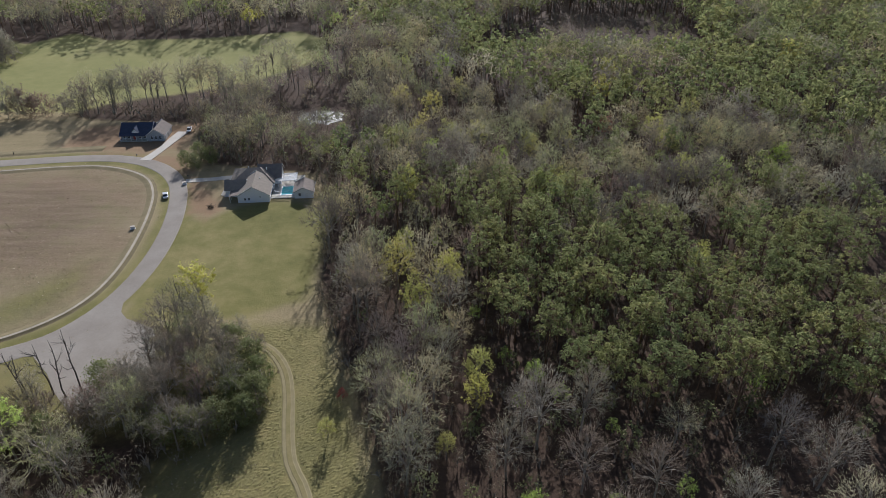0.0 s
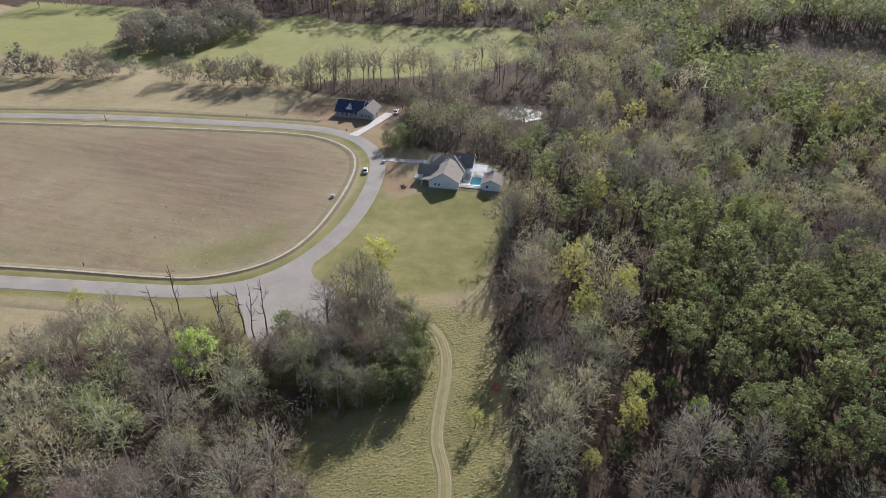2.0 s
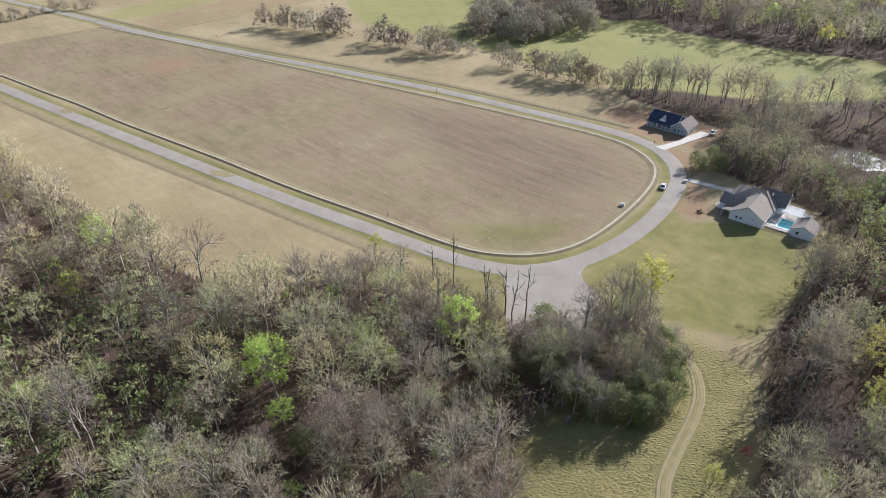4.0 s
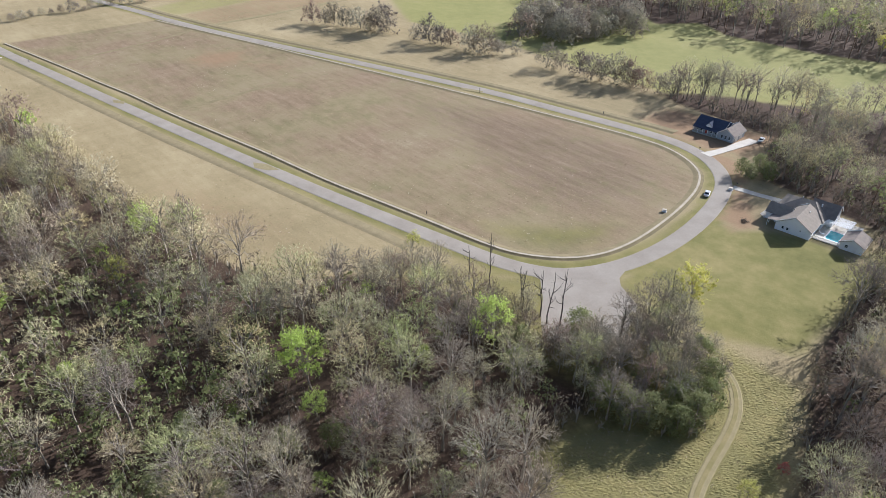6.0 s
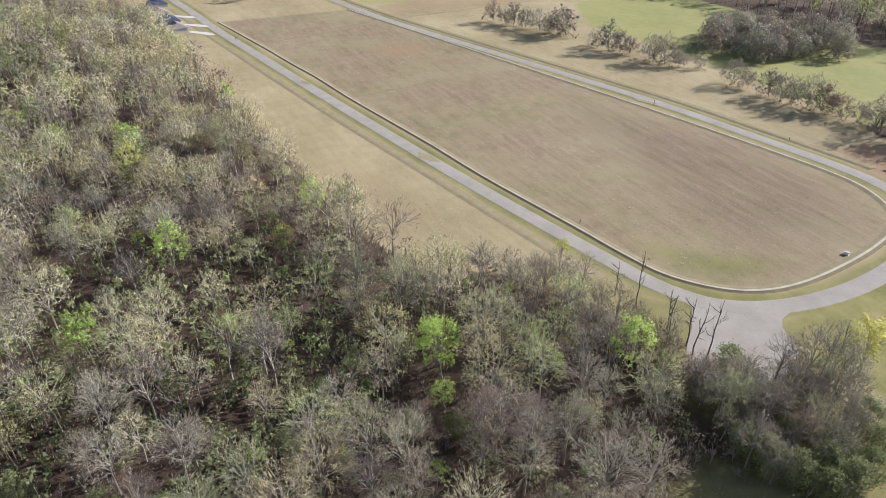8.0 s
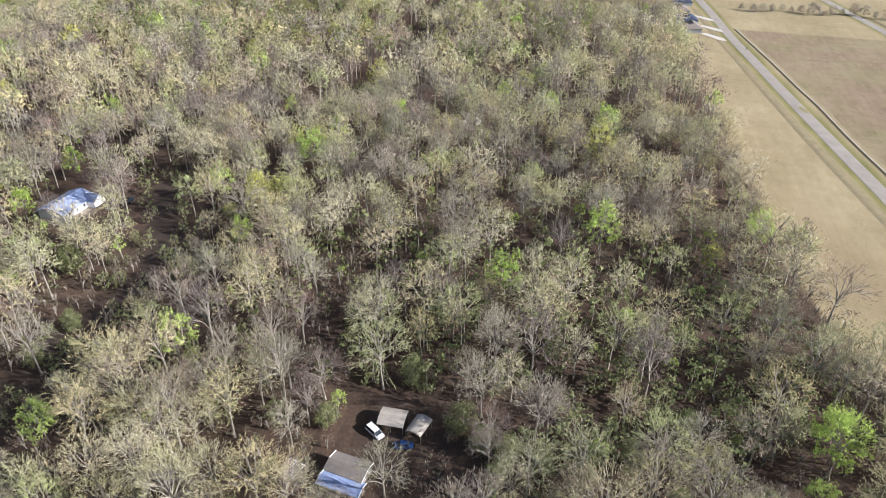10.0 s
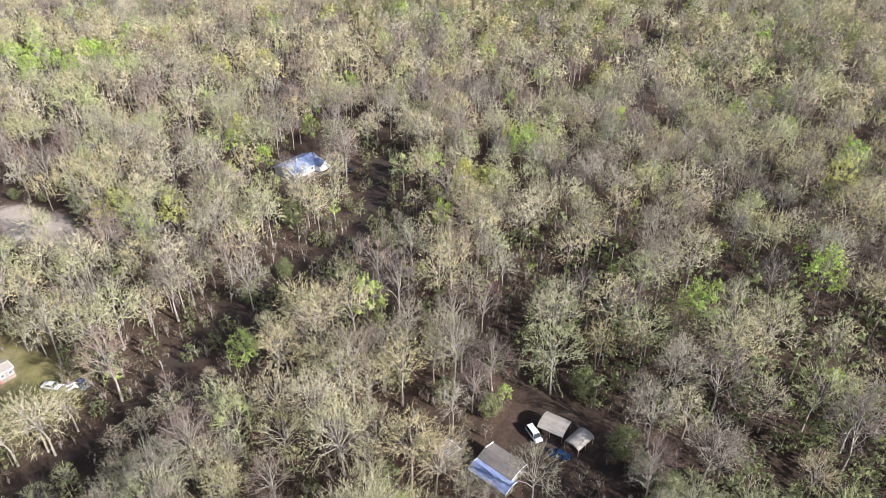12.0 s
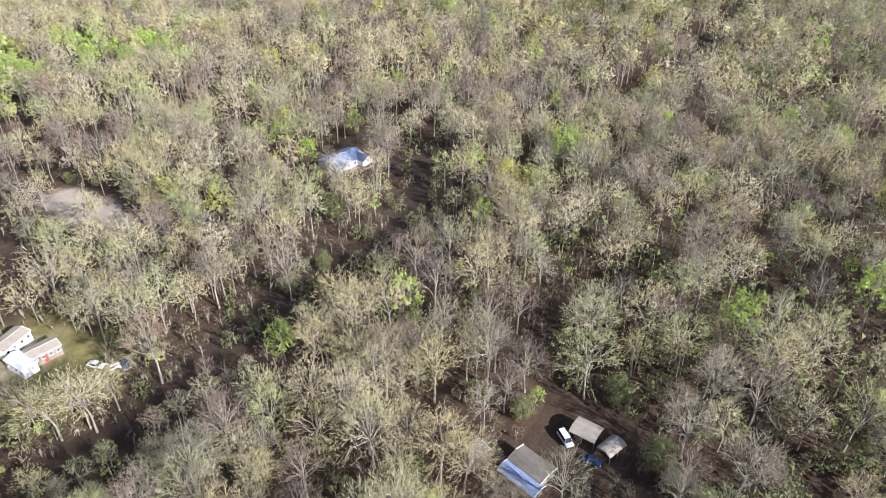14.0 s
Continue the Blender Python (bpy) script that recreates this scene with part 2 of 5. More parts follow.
# ---- ground ----
xs = np.concatenate([[-4800, -2400, -1300, -950], np.arange(-760, -560, 10.0), np.arange(-560, 0, 4.0), np.arange(0, 301, 10.0), [420, 900, 2200, 4800]])
ys = np.concatenate([[-4800, -2400, -1300, -800], np.arange(-500, 40, 8.0), np.arange(40, 470, 4.0), np.arange(470, 601, 10.0), [760, 1200, 2400, 4800]])
GX, GY = (a.ravel() for a in np.meshgrid(xs, ys))
road_line = spline(ROAD, 6.0)
ROUGH = [(-92, 150), (-78, 150), (-58, 150), (-32, 150), (-12, 91), (-14, 64), (-40, 58), (-66, 84), (-66, 106), (-90, 104), (-112, 112), (-150, 96), (-150, 110), (-120, 128)]


def cover(x, y):
    """What grows or lies where: weights of each ground cover."""
    near = reach(road_line[::3], x, y)
    return dict(
        open=within(OPEN_NORTH, x, y, 5.0) * (1 - within(GROVE, x, y)),
        lawn=np.maximum(np.maximum(within(LAWN, x, y, 8.0), 0.66 * within(ROUGH, x, y, 10.0) + 0.6 * within(LOOP_GREEN, x, y, 14.0) + 0.8 * within(SOUTH_GRASS, x, y, 20.0)), np.clip((VERGE - near) / 5.0, 0, 1) * 0.85),
        soil=np.max([within(q, x, y, w) * k for q, w, k in zip(SOIL + [ROUGH], (10, 14, 40, 40, 18, 8, 14), (1, 1, 0.5, 0.5, 0.75, 0.45, 0.22))], 0),
        green=np.maximum(within(FAR_GREEN, x, y, 10.0), 0.55 * within(PALE_FIELD, x, y, 8.0)),
        heath=0.62 * within(HEATH, x, y, 30.0),
        loop=within([tuple(q) for q in spline(STRIP, 12.0)], x, y, 6.0),
        pale=np.max([0.85 * within(SAND, x, y, 12.0), 0.22 * within(YARD, x, y, 6.0), 0.5 * within(BLUE_LOT, x, y, 6.0), 0.45 * within(TRAILER_LOT, x, y, 12.0)], 0),
        wet=np.clip(1.3 - np.minimum(reach(CREEK, x, y), reach(CREEK_FAR, x, y)) / 6.0, 0, 1))


def swell(x, y):
    near = reach(road_line[::3], x, y)
    return np.array([0.35 * noise.noise((u * 0.02, v * 0.02, 0.3)) for u, v in zip(x, y)]) * np.clip((near - 8) / 25, 0, 1) * np.clip(np.hypot(x + 58, y - 304) / 8 - 1.8, 0, 1) * np.clip((np.hypot(x + 90, y - 128) - 22) / 15, 0, 1) - 0.05


def ground_material():
    m, nt, b = nodes_of("ground_cover")
    n1, n2, n3 = grain(nt, 0.02, 5.0), grain(nt, 0.16, 8.0, 0.7), grain(nt, 1.3, 8.0, 0.8)

    def weight(name, ragged=0.9):
        a = nt.nodes.new("ShaderNodeAttribute")
        a.attribute_name = name
        w = calc(nt, "ADD", a.outputs["Fac"], calc(nt, "MULTIPLY", calc(nt, "SUBTRACT", n2, 0.5), calc(nt, "MULTIPLY", ragged, calc(nt, "PINGPONG", calc(nt, "MULTIPLY", a.outputs["Fac"], 2.0), 1.0))))
        s = nt.nodes.new("ShaderNodeMapRange")
        s.interpolation_type = "SMOOTHSTEP"
        nt.links.new(w, s.inputs[0])
        s.inputs[1].default_value, s.inputs[2].default_value = 0.15, 0.85
        return s.outputs[0]

    # drifts of grass along the mower's way, and single dark and pale tussocks
    tc = nt.nodes.new("ShaderNodeTexCoord")
    lay = nt.nodes.new("ShaderNodeMapping")
    lay.inputs["Rotation"].default_value, lay.inputs["Scale"].default_value = (0, 0, radians(-12)), (0.045, 0.32, 1.0)
    nt.links.new(tc.outputs["Object"], lay.inputs["Vector"])
    drift = add(nt, "TexNoise", Scale=1.0, Detail=6.0, Roughness=0.65)
    nt.links.new(lay.outputs[0], drift.inputs["Vector"])
    speck = add(nt, "TexNoise", Scale=0.75, Detail=3.0, Roughness=0.6)
    nt.links.new(tc.outputs["Object"], speck.inputs["Vector"])
    n2b = calc(nt, "MULTIPLY_ADD", drift.outputs["Fac"], 0.55, calc(nt, "MULTIPLY", n2, 0.45))
    mixn = calc(nt, "MULTIPLY_ADD", n3, 0.45, calc(nt, "MULTIPLY", n2b, 0.55))
    big = calc(nt, "MULTIPLY_ADD", n1, 0.42, calc(nt, "MULTIPLY", mixn, 0.58))
    litter = ramp(nt, mixn, [(0.3, (0.036, 0.026, 0.019)), (0.5, (0.08, 0.055, 0.039)), (0.7, (0.17, 0.11, 0.075))])
    dry = ramp(nt, big, [(0.34, (0.22, 0.18, 0.094)), (0.5, (0.33, 0.265, 0.148)), (0.64, (0.425, 0.35, 0.206))])
    loop = ramp(nt, big, [(0.34, (0.12, 0.12, 0.05)), (0.42, (0.205, 0.178, 0.09)), (0.5, (0.27, 0.22, 0.126)), (0.57, (0.295, 0.238, 0.146)), (0.66, (0.38, 0.32, 0.208))])
    brown = ramp(nt, mixn, [(0.36, (0.15, 0.105, 0.065)), (0.5, (0.25, 0.175, 0.115)), (0.64, (0.34, 0.265, 0.18))])
    loop = blend(nt, ramp(nt, grain(nt, 0.028, 6.0, 0.65), [(0.42, (0, 0, 0)), (0.62, (0.8, 0.8, 0.8))]), loop, brown)
    soft = calc(nt, "MULTIPLY_ADD", n1, 0.55, calc(nt, "MULTIPLY_ADD", n2, 0.33, calc(nt, "MULTIPLY", n3, 0.12)))
    lawn = ramp(nt, soft, [(0.34, (0.122, 0.125, 0.04)), (0.5, (0.205, 0.188, 0.068)), (0.64, (0.29, 0.245, 0.105))])
    green = ramp(nt, soft, [(0.3, (0.21, 0.215, 0.075)), (0.55, (0.29, 0.275, 0.105)), (0.75, (0.33, 0.29, 0.14))])
    soil = ramp(nt, mixn, [(0.3, (0.24, 0.155, 0.09)), (0.7, (0.34, 0.235, 0.14))])
    pale = ramp(nt, mixn, [(0.3, (0.36, 0.30, 0.24)), (0.7, (0.55, 0.47, 0.38))])
    wet = ramp(nt, mixn, [(0.3, (0.03, 0.025, 0.02)), (0.7, (0.09, 0.065, 0.05))])
    dark_tuft = ramp(nt, speck.outputs["Fac"], [(0.27, (0.55, 0.52, 0.48)), (0.36, (1, 1, 1)), (0.63, (1, 1, 1)), (0.72, (1.35, 1.33, 1.3))])
    dry, loop = blend(nt, 0.8, dry, dark_tuft, "MULTIPLY"), blend(nt, 0.9, loop, dark_tuft, "MULTIPLY")
    c = blend(nt, weight("open"), litter, dry)
    c = blend(nt, weight("loop"), c, loop)
    heath = ramp(nt, mixn, [(0.36, (0.115, 0.082, 0.052)), (0.5, (0.205, 0.148, 0.098)), (0.64, (0.31, 0.245, 0.165))])
    c = blend(nt, weight("heath", 1.6), c, blend(nt, 0.9, heath, dark_tuft, "MULTIPLY"))
    c = blend(nt, weight("green"), c, green)
    c = blend(nt, weight("lawn"), c, lawn)
    c = blend(nt, weight("soil", 1.4), c, soil)
    c = blend(nt, weight("pale", 1.2), c, pale)
    c = blend(nt, weight("wet"), c, wet)
    nt.links.new(c, b.inputs["Base Color"])
    b.inputs["Roughness"].default_value = 0.95
    b.inputs["Specular IOR Level"].default_value = 0.1
    bumped(nt, b, n3, 0.6, 0.3)
    return m


nx, ny = len(xs), len(ys)
i = (np.arange(ny - 1)[:, None] * nx + np.arange(nx - 1)).ravel()
quads = np.stack([i, i + 1, i + nx + 1, i + nx], 1)
COVER = ground_material()
ground = new("ground", mesh_from("ground", np.stack([GX, GY, swell(GX, GY)], 1), quads, [COVER], None, True, **cover(GX, GY)))
tagged(ground, "open dry grass fields, green lawn and brown leaf litter under woods", "ground", kind="structure")


# clods and tussocks of the rough ground beside the track
tx, ty = np.arange(-72, -9, 0.42), np.arange(56, 153, 0.42)
TX, TY = (q.ravel() for q in np.meshgrid(tx, ty))
edge_w = np.clip(np.where(inside(OPEN_NORTH, TX, TY), 1, -1) * reach(OPEN_NORTH, TX, TY, True) / 3 + 0.6, 0, 1) * within(ROUGH, TX, TY, 8.0) * np.clip((reach(spline(TRAIL, 3.0), TX, TY) - 1.3) / 1.2, 0, 1)
clod = np.array([0.45 * noise.noise((u * 2.2, v * 2.2, 1.0)) + 0.12 * noise.noise((u * 0.5, v * 0.5, 5.0)) + 0.45 * noise.noise((u * 4.3, v * 4.1, 9.0)) for u, v in zip(TX, TY)])
n = len(tx)
k = (np.arange(len(ty) - 1)[:, None] * n + np.arange(n - 1)).ravel()
k = k[(edge_w[k] > 0) | (edge_w[k + 1] > 0) | (edge_w[k + n] > 0) | (edge_w[k + n + 1] > 0)]
turf = new("turf", mesh_from("turf", np.stack([TX, TY, swell(TX, TY) - 0.06 + edge_w * (0.14 + 0.25 * clod)], 1), np.stack([k, k + 1, k + n + 1, k + n], 1), [COVER], None, False, **cover(TX, TY)))
tagged(turf, "cloddy tan rough grass ground beside the track", "ground", kind="structure")


# ---- road, flume, track ----
def swept(line, profile):
    """Points and quads of a cross-section (offset to the line's left, height) drawn along a line."""
    p = np.asarray(line, float)
    d = np.gradient(p, axis=0)
    d /= np.linalg.norm(d, axis=1)[:, None] + 1e-9
    side = np.stack([-d[:, 1], d[:, 0]], 1)
    v = np.concatenate([np.column_stack([p + side * o, np.full(len(p), h)]) for o, h in profile])
    n, k = len(p), len(profile)
    j = (np.arange(k - 1)[:, None] * n + np.arange(n - 1)).ravel()
    return v, np.stack([j, j + n, j + n + 1, j + 1], 1)[:, ::-1]


def ribbon(name, line, profile, mats, bands=None):
    v, q = swept(line, profile)
    idx = None if bands is None else np.repeat(bands, len(line) - 1)
    return new(name, mesh_from(name, v, q, mats, idx))


GRASS = surface("verge_grass", [(0.2, (0.15, 0.13, 0.05)), (0.5, (0.22, 0.19, 0.085)), (0.8, (0.31, 0.25, 0.13))], 0.25, 0.95, 0, 0.4)
# the bank's road side: soil, darkened in colour for the shade it lies in
SHADED_SOIL = surface("shaded_bank_soil", [(0.2, (0.12, 0.10, 0.06)), (0.5, (0.18, 0.15, 0.085)), (0.8, (0.26, 0.21, 0.12))], 0.4, 0.95, 0, 0.5)
DRY_GRASS = surface("dry_bank_grass", [(0.2, (0.17, 0.145, 0.075)), (0.5, (0.235, 0.195, 0.11)), (0.8, (0.32, 0.26, 0.155))], 0.25, 0.95, 0, 0.4)
road = ribbon("road", spline(ROAD, 4.0), [(-3.35, -0.08), (-3.0, 0.03), (0, 0.07), (3.0, 0.03), (3.35, -0.08)], [ASPHALT])
tagged(road, "worn pale grey asphalt lane curving round a field", "road", kind="structure")
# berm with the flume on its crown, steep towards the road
berm = ribbon("bank", spline(STRIP, 4.0), [(2.6, -0.08), (0.9, 0.24), (-0.55, 0.27), (-1.3, 0.0), (-1.8, -0.08)], [SHADED_SOIL, DRY_GRASS], [1, 1, 0, 0])
tagged(berm, "low grassy bank between lane and field", "bank", kind="structure")
flume = ribbon("drain_channel", spline(STRIP, 3.0), [(0.46, 0.14), (0.43, 0.32), (0.0, 0.29), (-0.4, 0.32), (-0.43, 0.14)], [FLUME])
tagged(flume, "pale weathered strip of concrete along the bank", "drain channel", kind="structure")
track = ribbon("track", spline(TRAIL, 2.5), [(-1.5, -0.04), (-1.3, 0.05), (-0.6, 0.03), (-0.5, 0.09), (0.5, 0.09), (0.6, 0.03), (1.3, 0.05), (1.5, -0.04)], [RUT, GRASS], [0, 0, 0, 1, 0, 0, 0])
tagged(track, "two pale wheel ruts curving through rough grass", "track", kind="structure")


def slab(name, outline, z, mats, depth=0.25):
    """A flat plate with edges from an outline on the ground."""
    bm = bmesh.new()
    f = bm.faces.new([bm.verts.new((x, y, z - depth)) for x, y in outline])
    if f.normal.z < 0:
        f.normal_flip()
    top = bmesh.ops.extrude_face_region(bm, geom=[f])["geom"]
    bmesh.ops.translate(bm, vec=(0, 0, depth), verts=[e for e in top if isinstance(e, bmesh.types.BMVert)])
    bmesh.ops.recalc_face_normals(bm, faces=bm.faces)
    me = bpy.data.meshes.new(name)
    bm.to_mesh(me)
    bm.free()
    for m in mats:
        me.materials.append(m)
    return new(name, me)


stub = slab("road_stub", [(-119, 133), (-108.5, 134.5), (-101.3, 127.7), (-95.8, 120.6), (-88, 113), (-74, 128), (-79, 143.5), (-81.2, 146.2), (-83.8, 147.6), (-90, 150.4), (-92.8, 153.5), (-94.2, 159), (-95.5, 164), (-98, 163), (-106, 144)], 0.024, [ASPHALT])
tagged(stub, "flared dead-end apron of grey asphalt beside the lane", "road", kind="structure")
far_bank = ribbon("bank", spline([(-146, 266.5), (-156, 265.5), (-199, 258), (-232, 252), (-266, 244), (-343, 222.5), (-437, 196), (-497, 182), (-560, 170)], 5.0),
                  [(2.6, -0.1), (1.6, 0.0), (0.4, 0.24), (-0.5, 0.26), (-4.0, -0.1)], [DRY_GRASS])
tagged(far_bank, "low rough bank along the lane", "bank", kind="structure")
near_bank = ribbon("bank", spline([(-560, 48), (-487, 57.5), (-418, 68.5), (-350, 79.5), (-291, 89.5), (-239, 99), (-206, 105), (-181, 109.5), (-150, 115)], 5.0), [(3.5, -0.1), (0.4, 0.07), (-0.5, 0.07), (-1.8, -0.02), (-2.4, -0.1)], [DRY_GRASS])
tagged(near_bank, "thin grassy ditch bank in the dry field", "bank", kind="structure")

# the far cross lane and pale gravel patches on the lane
cross = ribbon("track", spline([(-460, 187), (-461.5, 200), (-462, 235), (-464, 285), (-467, 345)], 5.0), [(-1.6, -0.04), (-1.5, 0.06), (1.5, 0.06), (1.6, -0.04)], [RUT])
tagged(cross, "pale dirt track between far fields", "track", kind="structure")
for pts in ([(-243, 107.5), (-238, 111), (-230, 112.2), (-232, 108.6), (-238, 105.5)], [(-357, 89), (-350, 93), (-347, 91), (-352, 88)], [(-255, 234.5), (-243, 239.6), (-241, 237), (-252, 232.5)]):
    tagged(slab("gravel_patch", pts, 0.082, [RUT], 0.06), "pale gravel washed over the asphalt lane", "gravel", kind="structure")


for way in ([(-320.5, 106), (-321.5, 128), (-324, 161), (-320, 194)], [(-439, 88), (-444.5, 118), (-449, 146), (-459, 179)]):
    tagged(ribbon("track", spline(way, 4.0), [(-1.5, -0.1), (-1.0, 0.0), (0.0, 0.03), (1.0, 0.0), (1.5, -0.1)], [DRY_GRASS]), "faint grassy track across a fallow field", "track", kind="structure")


# ---- trees ----
class Shape:
    """Points and triangles of the wood (0) and the crown (1) of one tree, with material numbers."""

    def __init__(self):
        self.v, self.f, self.m, self.n = ([], []), ([], []), ([], []), [0, 0]

    def put(self, part, v, f, m):
        v, f = np.asarray(v, float).reshape(-1, 3), np.asarray(f, int).reshape(-1, 3)
        self.v[part].append(v)
        self.f[part].append(f + self.n[part])
        self.m[part].append(np.full(len(f), m))
        self.n[part] += len(v)

    def limb(self, pts, radii, sides=4, part=0, m=0):
        pts = np.asarray(pts, float)
        k = len(pts)
        along = np.gradient(pts, axis=0)
        along /= np.linalg.norm(along, axis=1)[:, None] + 1e-9
        ref = np.where(np.abs(along[:, 2:]) < 0.9, [[0, 0, 1.0]], [[1.0, 0, 0]])
        a = np.cross(along, ref)
        a /= np.linalg.norm(a, axis=1)[:, None]
        b = np.cross(along, a)
        w = np.arange(sides) * 2 * np.pi / sides
        ring = pts[:, None] + np.asarray(radii)[:, None, None] * (np.cos(w)[None, :, None] * a[:, None] + np.sin(w)[None, :, None] * b[:, None])
        i, j = np.meshgrid(np.arange(k - 1), np.arange(sides), indexing="ij")
        p, q = (i * sides + j).ravel(), (i * sides + (j + 1) % sides).ravel()
        self.put(part, ring.reshape(-1, 3), np.concatenate([np.stack([p, q, q + sides], 1), np.stack([p, q + sides, p + sides], 1)]), m)

    def slivers(self, start, way, long, wide, rng, face, m=1, part=1, jitter=0.18):
        """Twigs: long thin triangles."""
        n = len(start)
        s = np.cross(way, rng.normal(size=(n, 3)) * jitter + face)
        s *= (0.5 * wide / (np.linalg.norm(s, axis=1) + 1e-9))[:, None]
        tip = start + way * long[:, None]
        v = np.stack([start - s, start + s, tip], 1).reshape(-1, 3)
        self.put(part, v, np.arange(3 * n).reshape(-1, 3), m)
        return tip

    def leaves(self, at, size, rng, face, m=2, flat=0.5, part=1):
        n = len(at)
        a, b = rng.normal(size=(2, n, 3))
        face = unit(face + rng.normal(size=(n, 3)) * flat)
        a -= face * (a * face).sum(1)[:, None]
        a /= np.linalg.norm(a, axis=1)[:, None] + 1e-9
        b -= face * (b * face).sum(1)[:, None]
        b -= a * (a * b).sum(1)[:, None]
        b /= np.linalg.norm(b, axis=1)[:, None] + 1e-9
        size = np.broadcast_to(size, (n,))[:, None]
        v = np.stack([at - a * size * 0.5 - b * size * 0.3, at + a * size * 0.5 - b * size * 0.3, at + b * size * 0.6], 1).reshape(-1, 3)
        self.put(part, v, np.arange(3 * n).reshape(-1, 3), m)

    def arrays(self, part):
        if not self.v[part]:
            return None
        return np.concatenate(self.v[part]), np.concatenate(self.f[part]), np.concatenate(self.m[part])


def unit(a):
    return a / (np.linalg.norm(a, axis=-1, keepdims=True) + 1e-9)


# lumps of the crown, branches of a lump, boughs of a branch, twigs of a bough; twig length and width
GROWTH = ((18, 5, 4, 3, 0.9, 0.085), (14, 4, 4, 3, 0.95, 0.12), (13, 4, 3, 2, 1.1, 0.17), (11, 3, 4, 0, 1.3, 0.3))
FILL = ((460, 0.85, 0.085), (280, 0.95, 0.12), (220, 1.05, 0.17), (130, 1.05, 0.27))
BUDS = ((360, 0.14), (180, 0.2), (60, 0.32), (16, 0.6))


def hardwood(seed, lod, buds=0.0, tall=20.0, spread=5.2, base=0.26, crowd=1.0, leaf=1.0):
    """A leafless or budding broadleaf tree: limbs fan from a fork and divide into the twigs of a lumpy dome."""
    rng = np.random.default_rng(seed)
    s = Shape()
    nl, n2, n3, n4, long, wide = GROWTH[lod]
    r, fit = tall * 0.0125, min(1.0, spread / 4.5)
    fork = np.array([*rng.normal(0, 0.25, 2), tall * max(0.04, base + 0.02)])
    heart = np.array([*rng.normal(0, 0.5, 2), tall * ((0.40, 0.41, 0.46, 0.5)[lod if base > 0 else 0] + 0.5 * base)])
    high = tall - heart[2]
    g = (np.arange(nl) + 0.5) / nl
    up = 1 - 1.18 * g + rng.normal(0, 0.06, nl)
    turn = np.arange(nl) * 2.4 + rng.random(nl) * 0.9
    flat = np.sqrt(np.clip(1 - up ** 2, 0, 1))
    aim = np.stack([np.cos(turn) * flat, np.sin(turn) * flat, up], 1)
    girth = spread * 0.42 * rng.uniform(0.75, 1.25, nl)
    goal = heart + aim * rng.uniform(0.72, 1.02, nl)[:, None] * (spread * 0.8, spread * 0.8, high * 0.84)
    if lod < 3:
        s.limb([(0, 0, -0.3), fork * (0.6, 0.6, 0.5), fork, heart, heart + (0, 0, high * 0.4)], [r * 1.4, r, r * 0.85, r * 0.5, r * 0.15], (6, 5, 3)[lod])
    else:
        s.limb([(0, 0, -0.3), heart], [r * 1.3, r * 0.5], 3)
    k = np.clip(rng.uniform(0, 0.6, nl) + 0.5 * np.clip(up, 0, 1), 0, 1.2)[:, None]
    foot = fork * (1 - k) + heart * k
    end = goal - aim * girth[:, None] * 0.5
    mid = 0.5 * (foot + end) + rng.normal(0, 0.05, (nl, 3)) * spread + (0, 0, 0.02 * tall)
    if lod < 2:
        for a, b, c in zip(foot, mid, end):
            s.limb([a, b, c], [r * 0.5, r * 0.34, r * 0.16], (4, 3)[lod])
    else:
        for a, b in ((foot, mid), (mid, end))[:4 - lod]:
            run = b - a
            ln = np.linalg.norm(run, axis=1)
            s.slivers(a, run / ln[:, None], ln * 1.25, (0.3, 0.4)[lod - 2], rng, aim, 0, 0)

    def divide(n, own, start, run, q0, dest=None, open_by=0.5, length=None):
        """n shoots from each of the branches before: start, way and length of each."""
        t = np.repeat(np.arange(len(start)), n)
        q = rng.uniform(q0, 1.0, len(t))[:, None]
        at = start[t] + run[t] * q
        if dest is not None:
            go = dest(own[t]) - at
            ln = np.linalg.norm(go, axis=1)
        else:
            go = unit(unit(run[t]) + rng.normal(0, open_by, (len(t), 3)) + 0.25 * aim[own[t]] + (0, 0, 0.12))
            ln = length * rng.uniform(0.55, 1.25, len(t))
        return own[t], at, unit(go), ln

    def face_of(own, at):
        """The way the crown's surface looks at a place on a lump."""
        bulge = unit(at - goal[own] + 0.55 * aim[own] * girth[own][:, None])
        return unit(0.5 * aim[own] + 0.9 * bulge + (0, 0, 0.25) + rng.normal(0, 0.22, (len(own), 3)))

    def trimmed(at, way, ln):
        """Shoots end on the dome of the crown."""
        reach = np.linalg.norm((at + way * ln[:, None] - heart) / (spread, spread, high), axis=1)
        return ln * np.clip(1 - 1.6 * (reach - 1.0), 0.3, 1.0)

    own = np.arange(nl)
    own, at, way, ln = divide(n2, own, mid, end - mid, 0.25, lambda o: goal[o] + unit(rng.normal(size=(len(o), 3)) + 0.5 * aim[o]) * girth[o][:, None] * rng.uniform(0.35, 1.05, len(o))[:, None])
    if lod < 3:
        s.slivers(at, way, ln, (0.1, 0.13, 0.17)[lod] * fit, rng, face_of(own, at), 0, 0, 0.4)
    bough = (0.62, 0.66, 0.7, 0.85)[lod] * girth.mean()
    own, at, way, ln = divide(n3, own, at, way * ln[:, None], 0.3, None, 0.6, bough)
    ln = trimmed(at, way, ln)
